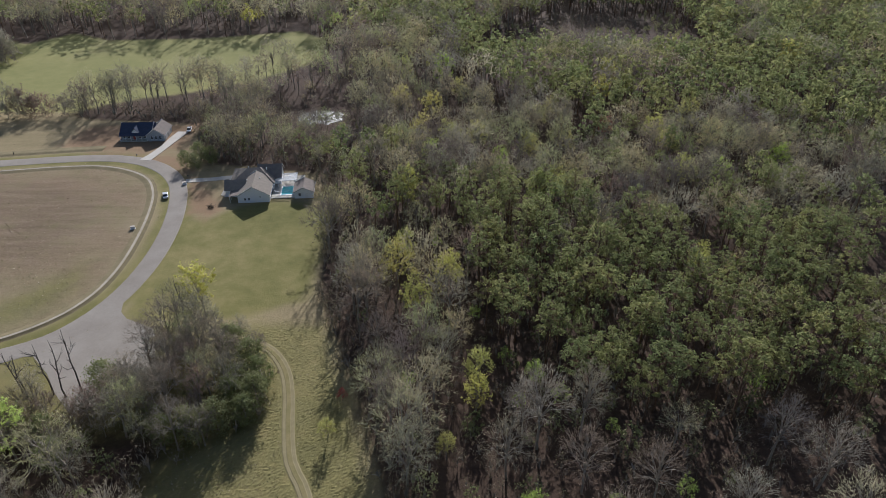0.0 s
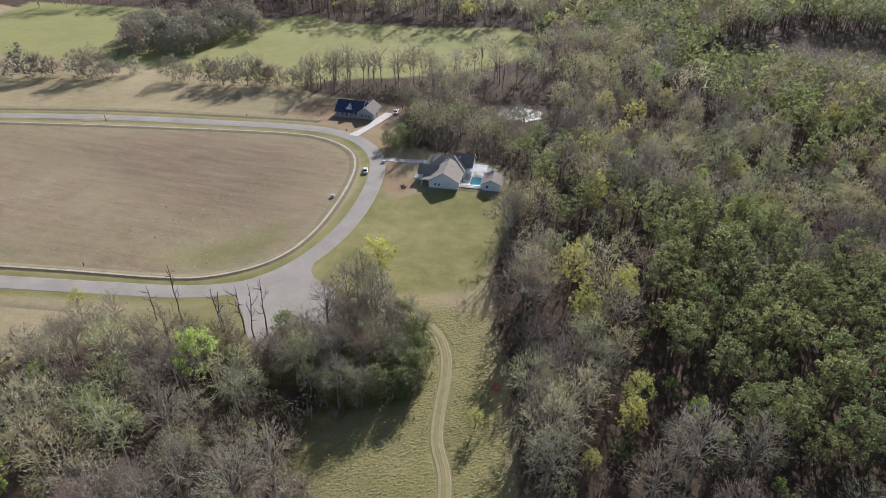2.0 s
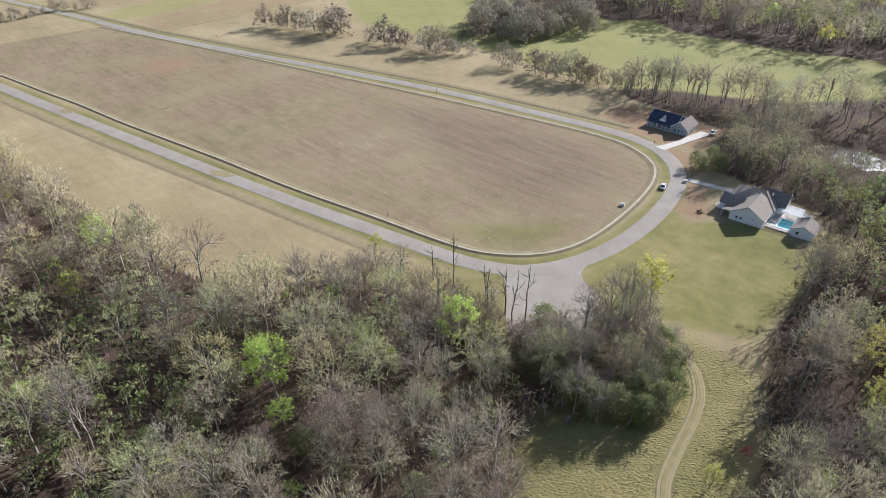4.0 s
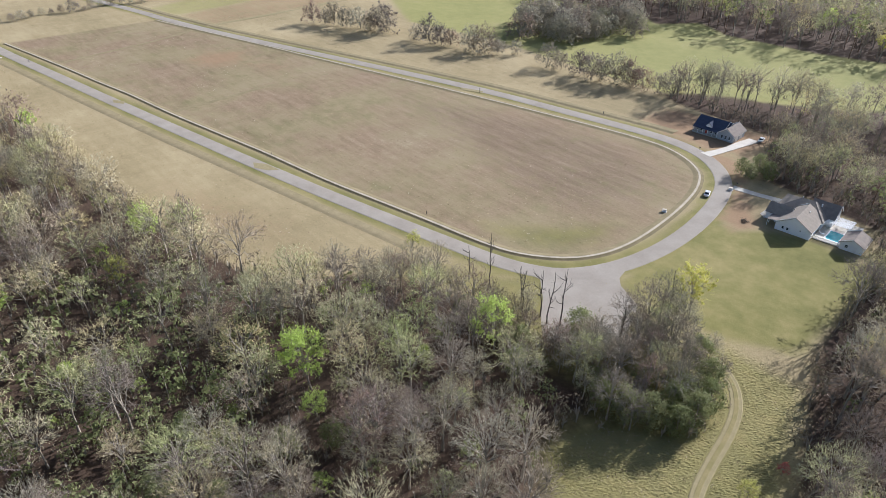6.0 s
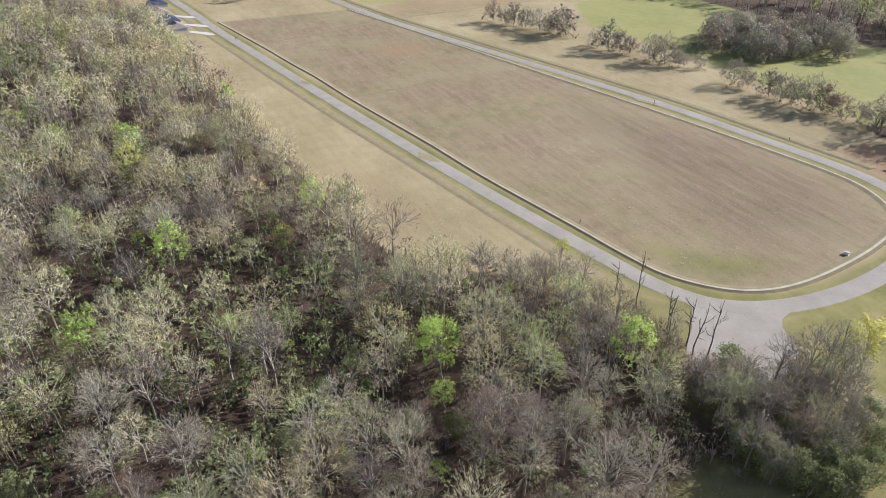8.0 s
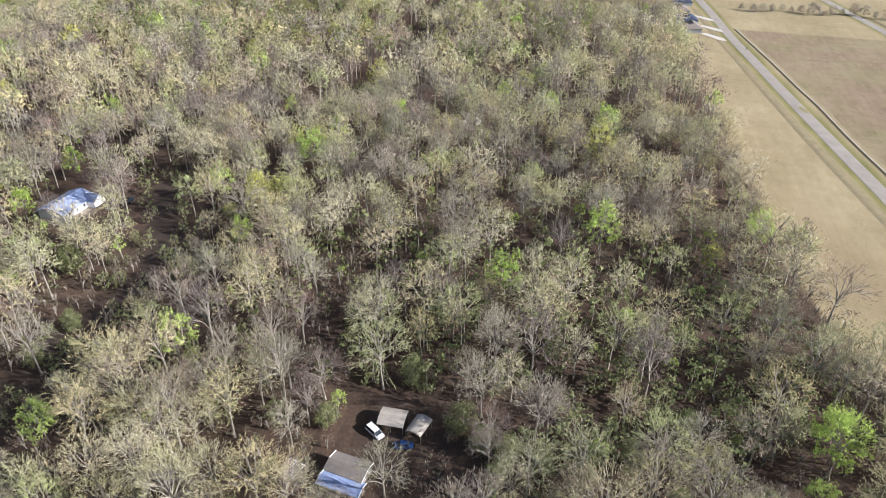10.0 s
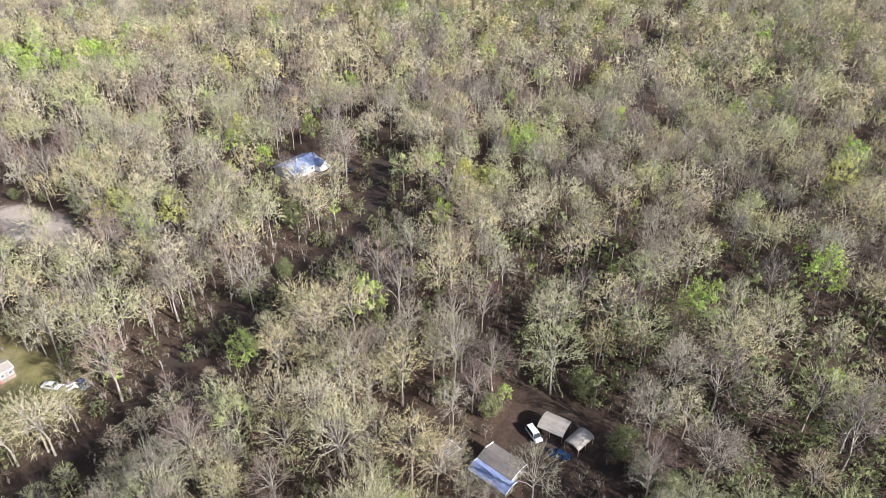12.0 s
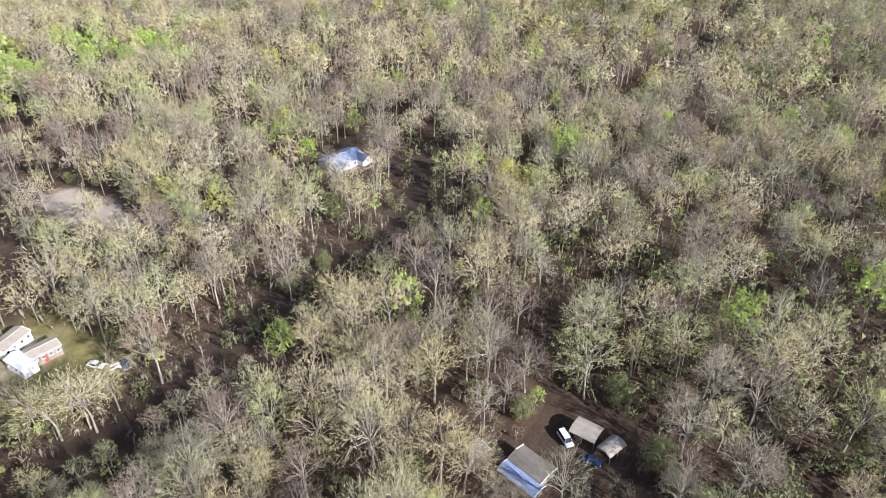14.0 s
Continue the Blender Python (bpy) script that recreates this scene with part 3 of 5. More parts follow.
    if not n4:
        face = face_of(own, at)
        way = unit(way - 0.85 * face * (way * face).sum(1)[:, None])
        keep = rng.random(len(own)) < crowd * 0.95
        own, at, way, ln = own[keep], at[keep], way[keep], ln[keep]
    # boughs take material 3: in bare and budding kinds, the shade-darkened copy
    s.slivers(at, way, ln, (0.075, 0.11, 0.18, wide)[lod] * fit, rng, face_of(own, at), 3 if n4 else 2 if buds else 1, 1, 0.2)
    if n4:
        own, at, way, ln = divide(n4, own, at, way * ln[:, None], 0.25, None, 0.62, long * fit)
        face = face_of(own, at)
        way = unit(way - (0.1, 0.35, 0.75)[lod] * face * (way * face).sum(1)[:, None])
        ln = trimmed(at, way, ln)
        keep = rng.random(len(own)) < crowd
        own, at, way, ln, face = own[keep], at[keep], way[keep], ln[keep], face[keep]
        s.slivers(at, way, ln, wide * fit, rng, face, 2 if buds else 1, 1, 0.2)
    # fine twigs all over the dome
    nf, fl, fw = FILL[lod]
    nf = int(nf * crowd)
    out = unit(rng.normal(size=(nf, 3)) + (0, 0, 0.3))
    out[:, 2] = np.where(out[:, 2] < -0.35, -out[:, 2], out[:, 2])
    bulge = 0.74 + 0.28 * np.clip((np.max(out @ aim.T, axis=1) - 0.7) / 0.28, 0, 1)
    spot_at = heart + out * (bulge * (1 - 0.3 * rng.random(nf) ** 2))[:, None] * (spread, spread, high)
    lump = np.argmax(out @ aim.T, axis=1)
    look_out = unit(out + 0.8 * (out - 0.75 * aim[lump]) + rng.normal(0, 0.15, (nf, 3)))
    lie = unit(0.7 * out + (0, 0, 0.25) + rng.normal(0, 0.45, (nf, 3)))
    lie = unit(lie - (0.1, 0.3, 0.7, 0.85)[lod] * look_out * (lie * look_out).sum(1)[:, None])
    s.slivers(spot_at - lie * fl * 0.6 * fit, lie, fl * fit * rng.uniform(0.6, 1.3, nf), fw * fit, rng, look_out, 2 if buds else 1, 1, 0.2)
    if buds:
        nb, bs = BUDS[lod]
        t = rng.integers(0, len(own), int(nb * buds))
        s.leaves(at[t] + way[t] * ln[t][:, None] * rng.uniform(0.5, 1.05, (len(t), 1)) + rng.normal(0, 0.12, (len(t), 3)), bs * leaf * fit * rng.uniform(0.6, 1.3, len(t)), rng, face_of(own[t], at[t]))
    return s


def pine(seed, lod, tall=20.0, spread=3.6):
    """A loblolly-like pine: bare bole, rounded crown of domed needle tufts."""
    rng = np.random.default_rng(seed)
    s = Shape()
    r = tall * 0.011
    lean = rng.normal(0, 0.3, 2)
    s.limb([(0, 0, -0.3), (*lean * 0.4, tall * 0.45), (*lean, tall * 0.97)], [r * 1.3, r * 0.9, r * 0.15], (6, 5, 4, 3)[lod])
    n = (34, 26, 18, 11)[lod]
    g = (np.arange(n) + 0.5) / n
    turn = np.arange(n) * 2.4 + rng.random(n) * 0.6
    z = tall * (0.55 + 0.42 * g ** 0.8)
    out = spread * np.sqrt(np.clip(1 - (g * 0.97) ** 2.2, 0, 1)) * rng.uniform(0.5, 1.1, n) * np.clip(g * 4, 0.5, 1)
    c = np.stack([np.cos(turn) * out + lean[0], np.sin(turn) * out + lean[1], z + rng.normal(0, 0.4, n)], 1)
    if lod < 2:
        for e in c:
            s.limb([(lean[0], lean[1], e[2] - 0.9), e], [0.06, 0.02], 3)
    k, size, sig = ((44, 0.36, 0.85), (30, 0.46, 0.95), (18, 0.7, 1.1), (10, 1.15, 1.35))[lod]
    big = np.repeat(rng.uniform(0.7, 1.25, n), k)[:, None]
    cc = np.repeat(c, k, 0)
    dome = unit(rng.normal(size=(n * k, 3)) + (0, 0, 0.45))
    at = cc + dome * sig * big * rng.uniform(0.55, 1.05, (n * k, 1)) * (1, 1, 0.75)
    s.leaves(at, size * rng.uniform(0.6, 1.3, n * k), rng, unit(dome + (0, 0, 0.2)), 2, 0.4)
    return s


def leafy(seed, lod, tall=9.0, spread=3.2, size=0.34, full=1.0, start=0.12):
    """A full-leaved tree or tall shrub in clumps down to the ground."""
    rng = np.random.default_rng(seed)
    s = Shape()
    s.limb([(0, 0, -0.3), (0.1, 0.1, tall * 0.5), (0, 0.2, tall * 0.92)], [tall * 0.016, tall * 0.011, 0.02], (6, 5, 4, 3)[lod])
    n = (34, 22, 13, 8)[lod]
    g = (np.arange(n) + rng.random(n)) / n
    turn = np.arange(n) * 2.4 + rng.random(n)
    out = spread * np.sin(np.pi * np.clip(0.12 + 0.86 * g, 0, 1)) ** 0.7 * rng.uniform(0.55, 1.15, n)
    c = np.stack([np.cos(turn) * out, np.sin(turn) * out, tall * (start + (0.97 - start) * g)], 1)
    if lod < 2:
        for e in c:
            s.limb([(0.05, 0.1, max(0.4, e[2] - 0.16 * tall)), e], [0.05, 0.015], 3)
    k = int((80, 30, 14, 7)[lod] * full)
    grow = (1, 1.5, 2.2, 3.4)[lod]
    cc = np.repeat(c, k, 0)
    at = cc + rng.normal(0, 0.11 * spread + 0.25, (n * k, 3)) * (1, 1, 0.8)
    face = unit(0.7 * unit(at - (0, 0, tall * 0.45)) + unit(at - cc))
    s.leaves(at, size * grow * rng.uniform(0.6, 1.3, n * k), rng, face, 2, 0.5)
    return s


def snag(seed, tall=19.0):
    """A dead or dying standing trunk, thin and dark, with sparse broken limbs."""
    rng = np.random.default_rng(seed)
    s = Shape()
    sway = np.cumsum(rng.normal(0, 0.3, (7, 2)), 0) + np.linspace(0, rng.normal(0, 1.0), 7)[:, None]
    pts = np.column_stack([sway - sway[0], np.linspace(-0.3, tall, 7)])
    s.limb(pts, np.linspace(0.24, 0.05, 7), 6)
    for _ in range(8):
        k = rng.uniform(0.3, 0.85)
        b = np.array([np.interp(k * tall, pts[:, 2], pts[:, j]) for j in range(3)])
        d = unit(np.array([*rng.normal(0, 1, 2), 1.5]))
        e = b + d * rng.uniform(2.2, 5.0) * (1.3 - k)
        f = e + unit(d + rng.normal(0, 0.35, 3) + (0, 0, 0.4)) * rng.uniform(1.0, 2.4)
        s.limb([b, e, f], [0.1, 0.06, 0.02], 4)
        for q in (0.45, 0.75, 1.0):
            g = b * (1 - q) + e * q
            s.limb([g, g + unit(d + rng.normal(0, 0.55, 3)) * rng.uniform(0.8, 2.0)], [0.045, 0.012], 3)
    return s


SHAPES = {}
KIND_MATS = {"bare": [BARK, TWIG, TWIG, SHADED_TWIG], "budding": [BARK, TWIG, BUD, SHADED_BUD], "pine": [PINE_BARK, NEEDLE, NEEDLE], "evergreen": [BARK, EVERGREEN, EVERGREEN],
             "spring": [BARK, SPRING, SPRING, SPRING], "yellow": [BARK, YELLOW, YELLOW, YELLOW], "redbud": [BARK, REDBUD, REDBUD, SHADED_TWIG], "scrub": [BARK, BRUSH, BRUSH, BRUSH], "hedge": [BARK, TWIG, TWIG, SHADED_TWIG], "dead": [DEAD_BARK, DEAD_BARK, DEAD_BARK]}
VARIETY = 5


def shape(kind, v, lod):
    key = (kind, v, lod)
    if key not in SHAPES:
        seed = 100 * v + 7 * lod + sum(map(ord, kind))
        wide = (5.9, 4.9, 7.1, 5.3, 6.5)[v % 5] * (1, 1, 1.04, 1.1)[lod]
        if kind == "bare":
            s = hardwood(seed, lod, 0, 20.0, wide, (0.28, 0.26, 0.22, 0.18)[lod])
        elif kind == "budding":
            s = hardwood(seed, lod, 1.0, 19.0, wide * 1.1, (0.28, 0.26, 0.22, 0.18)[lod], 0.9)
        elif kind in ("spring", "yellow", "redbud"):
            s = hardwood(seed, lod, 5.0, 16.0, 4.6, 0.12, 0.5, 2.6)
        elif kind == "hedge":
            s = hardwood(seed, lod, 2.4, 11.0, (5.6, 4.8, 6.2, 5.0, 5.8)[v % 5], -0.3, 1.6, 2.6)
        elif kind == "pine":
            s = pine(seed, lod, 20.0, (4.1, 3.5, 4.6, 3.9, 4.3)[v % 5])
        elif kind == "evergreen":
            s = leafy(seed, lod)
        elif kind == "scrub":
            s = hardwood(seed, lod, 0.5, 7.0, 2.7, 0.0, 0.28)
        else:
            s = snag(seed, (19, 17, 15, 20, 14)[v % 5])
        SHAPES[key] = s
    return SHAPES[key]


PROTO = {}
SAY = {"bare": ("bare_tree", "leafless grey-brown hardwood with forked limbs and twigs", "tree", "leafless trees of the woods"),
       "budding": ("budding_tree", "tan-olive hardwood with swelling spring buds", "tree", "budding trees of the woods"),
       "pine": ("pine_tree", "dark green pine with a rounded needle crown", "pine tree", "pines of the woods"),
       "evergreen": ("evergreen_tree", "dense dark green broadleaf evergreen at a wood edge", "evergreen tree", "evergreens under the woods"),
       "spring": ("leafing_tree", "bright lime-green tree in fresh spring leaf", "tree", "trees in fresh leaf"),
       "yellow": ("flowering_tree", "yellow-green tree in early blossom", "tree", "yellow-green trees"),
       "redbud": ("flowering_tree", "dull red tree in early bud", "tree", "red trees"),
       "scrub": ("shrub", "thin brown leafless shrub at a field edge", "shrub", "shrubs"),
       "hedge": ("hedge_tree", "rounded grey-olive hedge tree in bud throwing a shadow", "tree", "trees of the field hedge"),
       "dead": ("dead_tree", "tall dark dead trunk with broken bare limbs", "dead tree", "dead trees by the road end")}


def tree(kind, v, lod, x, y, turn, size, label=""):
    """One tree of its own: trunk and crown under an Empty at its foot."""
    key = (kind, v, lod)
    m = pose(x, y, -0.05, 0, 0, turn) @ Matrix.Diagonal((size, size, size, 1))
    if key not in PROTO:
        s, (name, said, cat, group) = shape(*key), SAY[kind]
        root = new(name)
        tagged(root, said, cat, group)
        for part, word in ((0, "trunk"), (1, "crown")):
            a = s.arrays(part)
            if a is None:
                continue
            me = mesh_from(word, a[0], a[1], KIND_MATS[kind], a[2], True, tint=np.zeros(len(a[0])))
            new(word, me).parent = root
        root.matrix_basis = m
        PROTO[key] = root
    else:
        root = copy_thing(PROTO[key], m)
        root.scale = (size, size, size)
    if label:
        tagged(root, label)
    return root


def woods(name, label, placed, kind, lod_of):
    """Many trees joined in one mesh: rows of x, y, shape number, turn, size."""
    V, F, M, T, n = [], [], [], [], 0
    rng = np.random.default_rng(len(placed))
    placed = np.asarray(placed, float)
    lods = lod_of(np.hypot(placed[:, 0], placed[:, 1]))
    for lod in (1, 2, 3):
        for v in range(VARIETY):
            p = placed[(lods == lod) & (placed[:, 2] == v)]
            if not len(p):
                continue
            s = shape(kind, v, lod)
            both = [s.arrays(0), s.arrays(1)]
            both = [b for b in both if b is not None]
            sv = np.concatenate([b[0] for b in both])
            sf = np.concatenate([b[1] + (len(both[0][0]) if k else 0) for k, b in enumerate(both)])
            sm = np.concatenate([b[2] for b in both])
            c, si, z = np.cos(p[:, 3]), np.sin(p[:, 3]), p[:, 4]
            x = (sv[None, :, 0] * c[:, None] - sv[None, :, 1] * si[:, None]) * z[:, None] + p[:, :1]
            y = (sv[None, :, 0] * si[:, None] + sv[None, :, 1] * c[:, None]) * z[:, None] + p[:, 1:2]
            zz = sv[None, :, 2] * z[:, None] - 0.05
            V.append(np.stack([x, y, zz], 2).reshape(-1, 3))
            F.append((sf[None] + (np.arange(len(p)) * len(sv))[:, None, None]).reshape(-1, 3) + n)
            M.append(np.tile(sm, len(p)))
            T.append(np.repeat(rng.random(len(p)), len(sv)))
            n += len(sv) * len(p)
    ob = new(name, mesh_from(name, np.concatenate(V), np.concatenate(F), KIND_MATS[kind], np.concatenate(M), True, tint=np.concatenate(T)))
    return tagged(ob, label, "woods", kind="stuff")


# ---- where the woods stand ----
# trees that stand out: their places, kinds and sizes
DEAD_AT = ((-89.5, 121.5, 1.0), (-92.5, 119.5, 0.95), (-96, 120.5, 1.05), (-99.5, 117, 0.8), (-104, 121, 0.9), (-116.5, 120.5, 0.95), (-69.5, 145, 1.0), (-123, 118, 0.8))
LIME_AT = (('spring', 0, -95.0, 101.0, 1.2), ('spring', 1, -206.5, 50.5, 1.05), ('spring', 2, -114.0, 55.8, 1.35), ('spring', 3, -104, 51.5, 0.7), ('yellow', 0, -67.5, 151.5, 1.2),
           ('yellow', 1, -26.4, 107.0, 0.45), ('yellow', 2, -147.0, 115.0, 0.5), ('spring', 1, -330, 45, 0.9), ('yellow', 3, -256, -4, 1.4), ('spring', 2, -191, 2, 1.25), ('spring', 0, -283, -3, 1.2),
           ('spring', 3, -223, -113, 1.3), ('spring', 2, 0, 338, 1.35), ('yellow', 0, -20, 300, 1.1), ('yellow', 1, -5, 294, 1.15), ('spring', 0, 22.2, 124, 0.55), ('redbud', 0, 69.8, 276, 0.8),
           ('yellow', 3, 9.2, 124, 0.8), ('yellow', 0, 8.1, 116, 0.75), ('yellow', 1, 1, 101, 0.5), ('spring', 3, 17.5, 82, 0.75), ('yellow', 2, 34, 257, 0.9), ('yellow', 3, 82, 179, 0.6),
           ('yellow', 4, 36, 250, 0.9), ('yellow', 2, 78, 170, 0.8), ('spring', 1, -79.1, -113.9, 0.85), ('spring', 4, -143.8, -374.8, 1.0), ('spring', 2, -117.7, -368.0, 1.1),
           ('spring', 0, -169.9, -381.5, 1.0), ('spring', 3, -96.9, -362.6, 1.0), ('spring', 1, -136.4, -395.9, 1.1), ('spring', 2, -188.7, -371.0, 0.9))
EVER_AT = ((-100.5, -12.0, 0.95), (-99.5, -4.5, 0.85), (-102.5, 4.0, 1.0), (-93.5, -13.5, 0.8), (-106.5, 14.5, 0.9), (-118.5, 26, 0.9), (-97, 24, 0.8), (-100, 41, 0.9), (-95, 50, 0.9),
           (-105, 249.5, 0.8), (-100.5, 248, 0.75), (-101, 255.5, 0.95), (-95, 252, 0.9),
           (-55, 134, 1.23), (-49, 130, 1.1), (-45.5, 124, 1.04), (-45, 117.5, 1.1), (-46, 111.5, 0.98), (-51, 117, 1.0), (-52, 109, 1.1), (-57, 106, 1.17), (-60, 119, 0.95), (-51, 122, 0.95), (-63, 105, 0.95), (-67, 110, 0.85),
           (-90, 106, 0.9), (-84, 98, 1.0), (-118.9, -39.2, 1.0), (-100.3, -54.7, 0.8), (-139.2, -157.6, 1.1),
           (-106.9, -23.6, 1.0), (-102.1, -18.2, 0.9), (-89.4, -232.2, 0.38), (-94.5, -257.6, 0.55), (-99.7, -247.3, 0.5), (-102.9, -228.8, 0.8), (-114.3, -136.6, 0.8),
           (-100.1, -136.4, 0.8))
BROAD_AT = ((-65, 68, 1.08), (-83.5, -34.5, 0.92), (-77.0, -46.0, 0.55), (-80.5, -51.0, 0.55), (-75.5, -41.0, 0.6), (-118.0, -25.5, 0.8), (-102.5, -16.5, 0.75), (-109, -4.5, 0.85), (-166.1, -37.2, 1.1), (-97.6, -132.7, 1.0), (-112.5, -20.5, 0.95), (-53.8, -77.8, 0.9), (-80.5, -54.2, 0.5), 
           (-108.8, -7.2, 1.0), (-99.3, -58.9, 0.8), (-108.3, -58.7, 0.85), (-92.3, -59.8, 0.7), (-161.4, -182.0, 0.7), (-176.5, -174.0, 0.65), (-184.8, -183.0, 0.7), (-1, 124, 0.95), (13.8, 96, 0.9),
           (29.4, 92, 0.95), (43.6, 89, 1.0), (79.5, 93, 1.0), (-17, 135, 0.75), (-66, 140, 0.95), (-71, 135, 0.95), (-72, 143, 0.9), (-74, 128, 0.9), (-67, 124, 0.8), (-55, 127, 0.75), (-64, 132, 0.78),
           (-75, 117, 0.8), (-70, 113, 0.75), (-82, 110, 0.7), (-118.8, -77.5, 0.9), (-109.6, -68.6, 0.85), (-126.2, -72.5, 0.9))
rng = np.random.default_rng(11)
REST = {}            # the others, joined
TRAILER_LAWN = [(-50, -160), (-30, -156), (-19, -164), (-22, -146), (-31, -140), (-41, -142), (-49, -150)]     # sunlit grass before the mobile homes
CLEAR = [YARD, BLUE_LOT, SAND, TRAILER_LOT, TRAILER_LAWN, GROVE, [(-77, 302), (-42, 300), (-40, 284), (-68, 284)]]
CLUMP = [(-40, 108), (-62, 100), (-76, 104), (-80, 124), (-70, 138), (-58, 142), (-44, 132)]   # planted below, tree by tree
# young growth, where the woods stay low
LOW = [[(-98.6, -29.7), (-78.9, -18.1), (-59.9, -26.6), (-66.4, -45.9), (-81.0, -50.1)], [(-174.8, -176.2), (-160.9, -178.0), (-148.4, -166.5), (-159.5, -159.0)], [(-71.6, -228.8), (-83.5, -211.1), (-100.9, -221.0), (-87.2, -192.5), (-69.3, -194.8), (-61.9, -215.9)],
       [(-80, 300), (-40, 298), (-30, 246), (-58, 246)], [(-84, 304), (-42, 302), (-44, 336), (-94, 336)],
       [(-100, 112), (-88, 112), (-78, 126), (-70, 136), (-60, 120), (-75, 95), (-95, 95), (-110, 108)]]


def scatter(x0, x1, y0, y1, gap):
    nx, ny = int((x1 - x0) / gap), int((y1 - y0) / (gap * 0.87))
    i, j = np.meshgrid(np.arange(nx), np.arange(ny))
    x = x0 + (i + 0.5 * (j % 2)) * gap + rng.uniform(-0.42, 0.42, i.shape) * gap
    y = y0 + j * gap * 0.87 + rng.uniform(-0.42, 0.42, i.shape) * gap
    return x.ravel(), y.ravel()


def wooded(x, y):
    ok = ~inside(OPEN_NORTH, x, y) & (reach(OPEN_NORTH, x, y, True) > 3.2) & ~inside(CLUMP, x, y)
    for p in CLEAR:
        ok &= ~inside(p, x, y)
    ok &= reach(CREEK, x, y) > np.where(x > -70, 4.5, 10.5)
    ok &= reach(CREEK_FAR, x, y) > 8.0
    ok &= ~inside(CLEARCUT, x, y)
    ok &= np.hypot((x + 58) / 15, (y - 304) / 13) > 1     # the pond
    ok &= ~((x > -86) & (x < -44) & (y > 214) & (y < 245))
    for kx, ky, clear in [(-99.2, -26.6, 6.5), (-93.1, -26.4, 5.0), (-87.9, -25.0, 4.0), (-47.3, -150.7, 4.0), (-52.2, -144.9, 4.0), (-49.9, -146.9, 4.0), (-47.5, -140.0, 4.5), (-165.0, -175.5, 6.5), (-82.0, -198.0, 6.0), (-89.0, -199.0, 5.0)] + [(q[2], q[3], 6.5) for q in LIME_AT] + [(q[2] * 0.93, q[3] * 0.93, 6.0) for q in LIME_AT[:15]] + [(q[0], q[1], 5.0) for q in BROAD_AT] + [(q[0], q[1], 3.0) for q in DEAD_AT + EVER_AT]:
        ok &= np.hypot(x - kx, y - ky) > clear
    return ok


PINES_NEAR = [(-4.5, 198), (8, 176), (10, 152), (13.5, 132), (28, 117), (52, 110), (78, 113), (98, 110), (260, 112), (260, 200), (93, 189), (66, 187), (42, 211), (13, 210)]
PINES_FAR = [(-52, 431), (-8, 393), (26, 321), (45, 294), (79, 287), (130, 291), (150, 252), (168, 235), (460, 200), (460, 700), (-60, 700)]


def pine_share(x, y):
    """How much of the woods is pine, place by place."""
    n = np.array([noise.noise((a * 0.018, b * 0.018, 2.0)) for a, b in zip(x, y)])
    s = np.where((x > -60) & (y > 190) & (y < 300), 0.1 + 0.7 * n, 0.0)
    s = np.where(inside(PINES_FAR, x, y), 0.86 + 0.4 * n, s)
    s = np.where(inside(PINES_NEAR, x, y), 0.95 + 0.4 * n, s)
    s = np.where((x < -330) & (y < -20) & (y < 30 + x * 0.02), 0.26 + 0.6 * n, s)
    s = np.where((x < -60) & (y > 395), 0.35, s)
    return s


gx, gy = scatter(-640, 420, -560, 610, 7.0)
az = np.degrees(np.arctan2(-gx, gy)) % 360
dist = np.hypot(gx, gy)
seen = np.where(dist < 200, (az < 177) | (az > 311), (az < 164) | (az > 323)) & (dist < 615) | (dist < 130)
ok = wooded(gx, gy) & seen & (dist > 20)
gx, gy, az, dist = gx[ok], gy[ok], az[ok], dist[ok]
share = pine_share(gx, gy)
SHADE = [(-100, -20), (-108, -95), (-190, -80), (-200, 30), (-172, 56), (-122, 66), (-96, 36)]     # where evergreens stand thick under thin woods
thin = np.where(dist > 320, 0.92, 1.0) * np.where(dist < 62, 0.5, 1.0) * np.where(share > 0.5, 1.0, np.where(dist > 145, np.where(az > 100, 0.6, 0.54), 0.58))
thin = np.where(inside(LOW[3], gx, gy), 1.0, thin) * np.where(inside(SHADE, gx, gy), 0.6, 1.0)
thin = np.where((gx > 0) & (gy > 60) & (gy < 116) & (pine_share(gx, gy) < 0.5), 0.12, thin)
thin = np.where((gx > -105) & (gy < -95) & (gy > -215), 0.8, thin)
ok = rng.random(len(gx)) < thin
gx, gy, az, dist = gx[ok], gy[ok], az[ok], dist[ok]
share, u, w = pine_share(gx, gy), rng.random(len(gx)), rng.random(len(gx))
patch = np.array([noise.noise((a * 0.03, b * 0.03, 7.0)) for a, b in zip(gx, gy)])
bud_share = np.where((az > 55) & (az < 300), np.where(dist > 250, 0.66, 0.7), np.where(((az < 20) | (az > 300)) & (dist > 130), 0.6, 0.3)) + 0.5 * patch
kind = np.where(u < share, "pine", np.where(w < bud_share, "budding", "bare"))
r2 = rng.random(len(gx))
kind[(kind != "pine") & (r2 < np.where(dist > 150, 0.006, 0.0) + 0.55 * np.clip(1.3 - np.hypot((gx + 144) / 80, (gy + 380) / 45), 0, 0.6))] = "spring"
kind[(kind != "pine") & (r2 > np.where(((az < 12) | (az > 300)) & (dist > 150), 0.955, 0.998))] = "yellow"
kind[np.isin(kind, ("spring", "yellow")) & (np.hypot(gx + 84, gy + 45) < 26)] = "bare"
kind[(kind == "bare") & (r2 > 0.87) & (r2 < 0.975)] = "evergreen"
south = (az > 95) & (dist > 130)
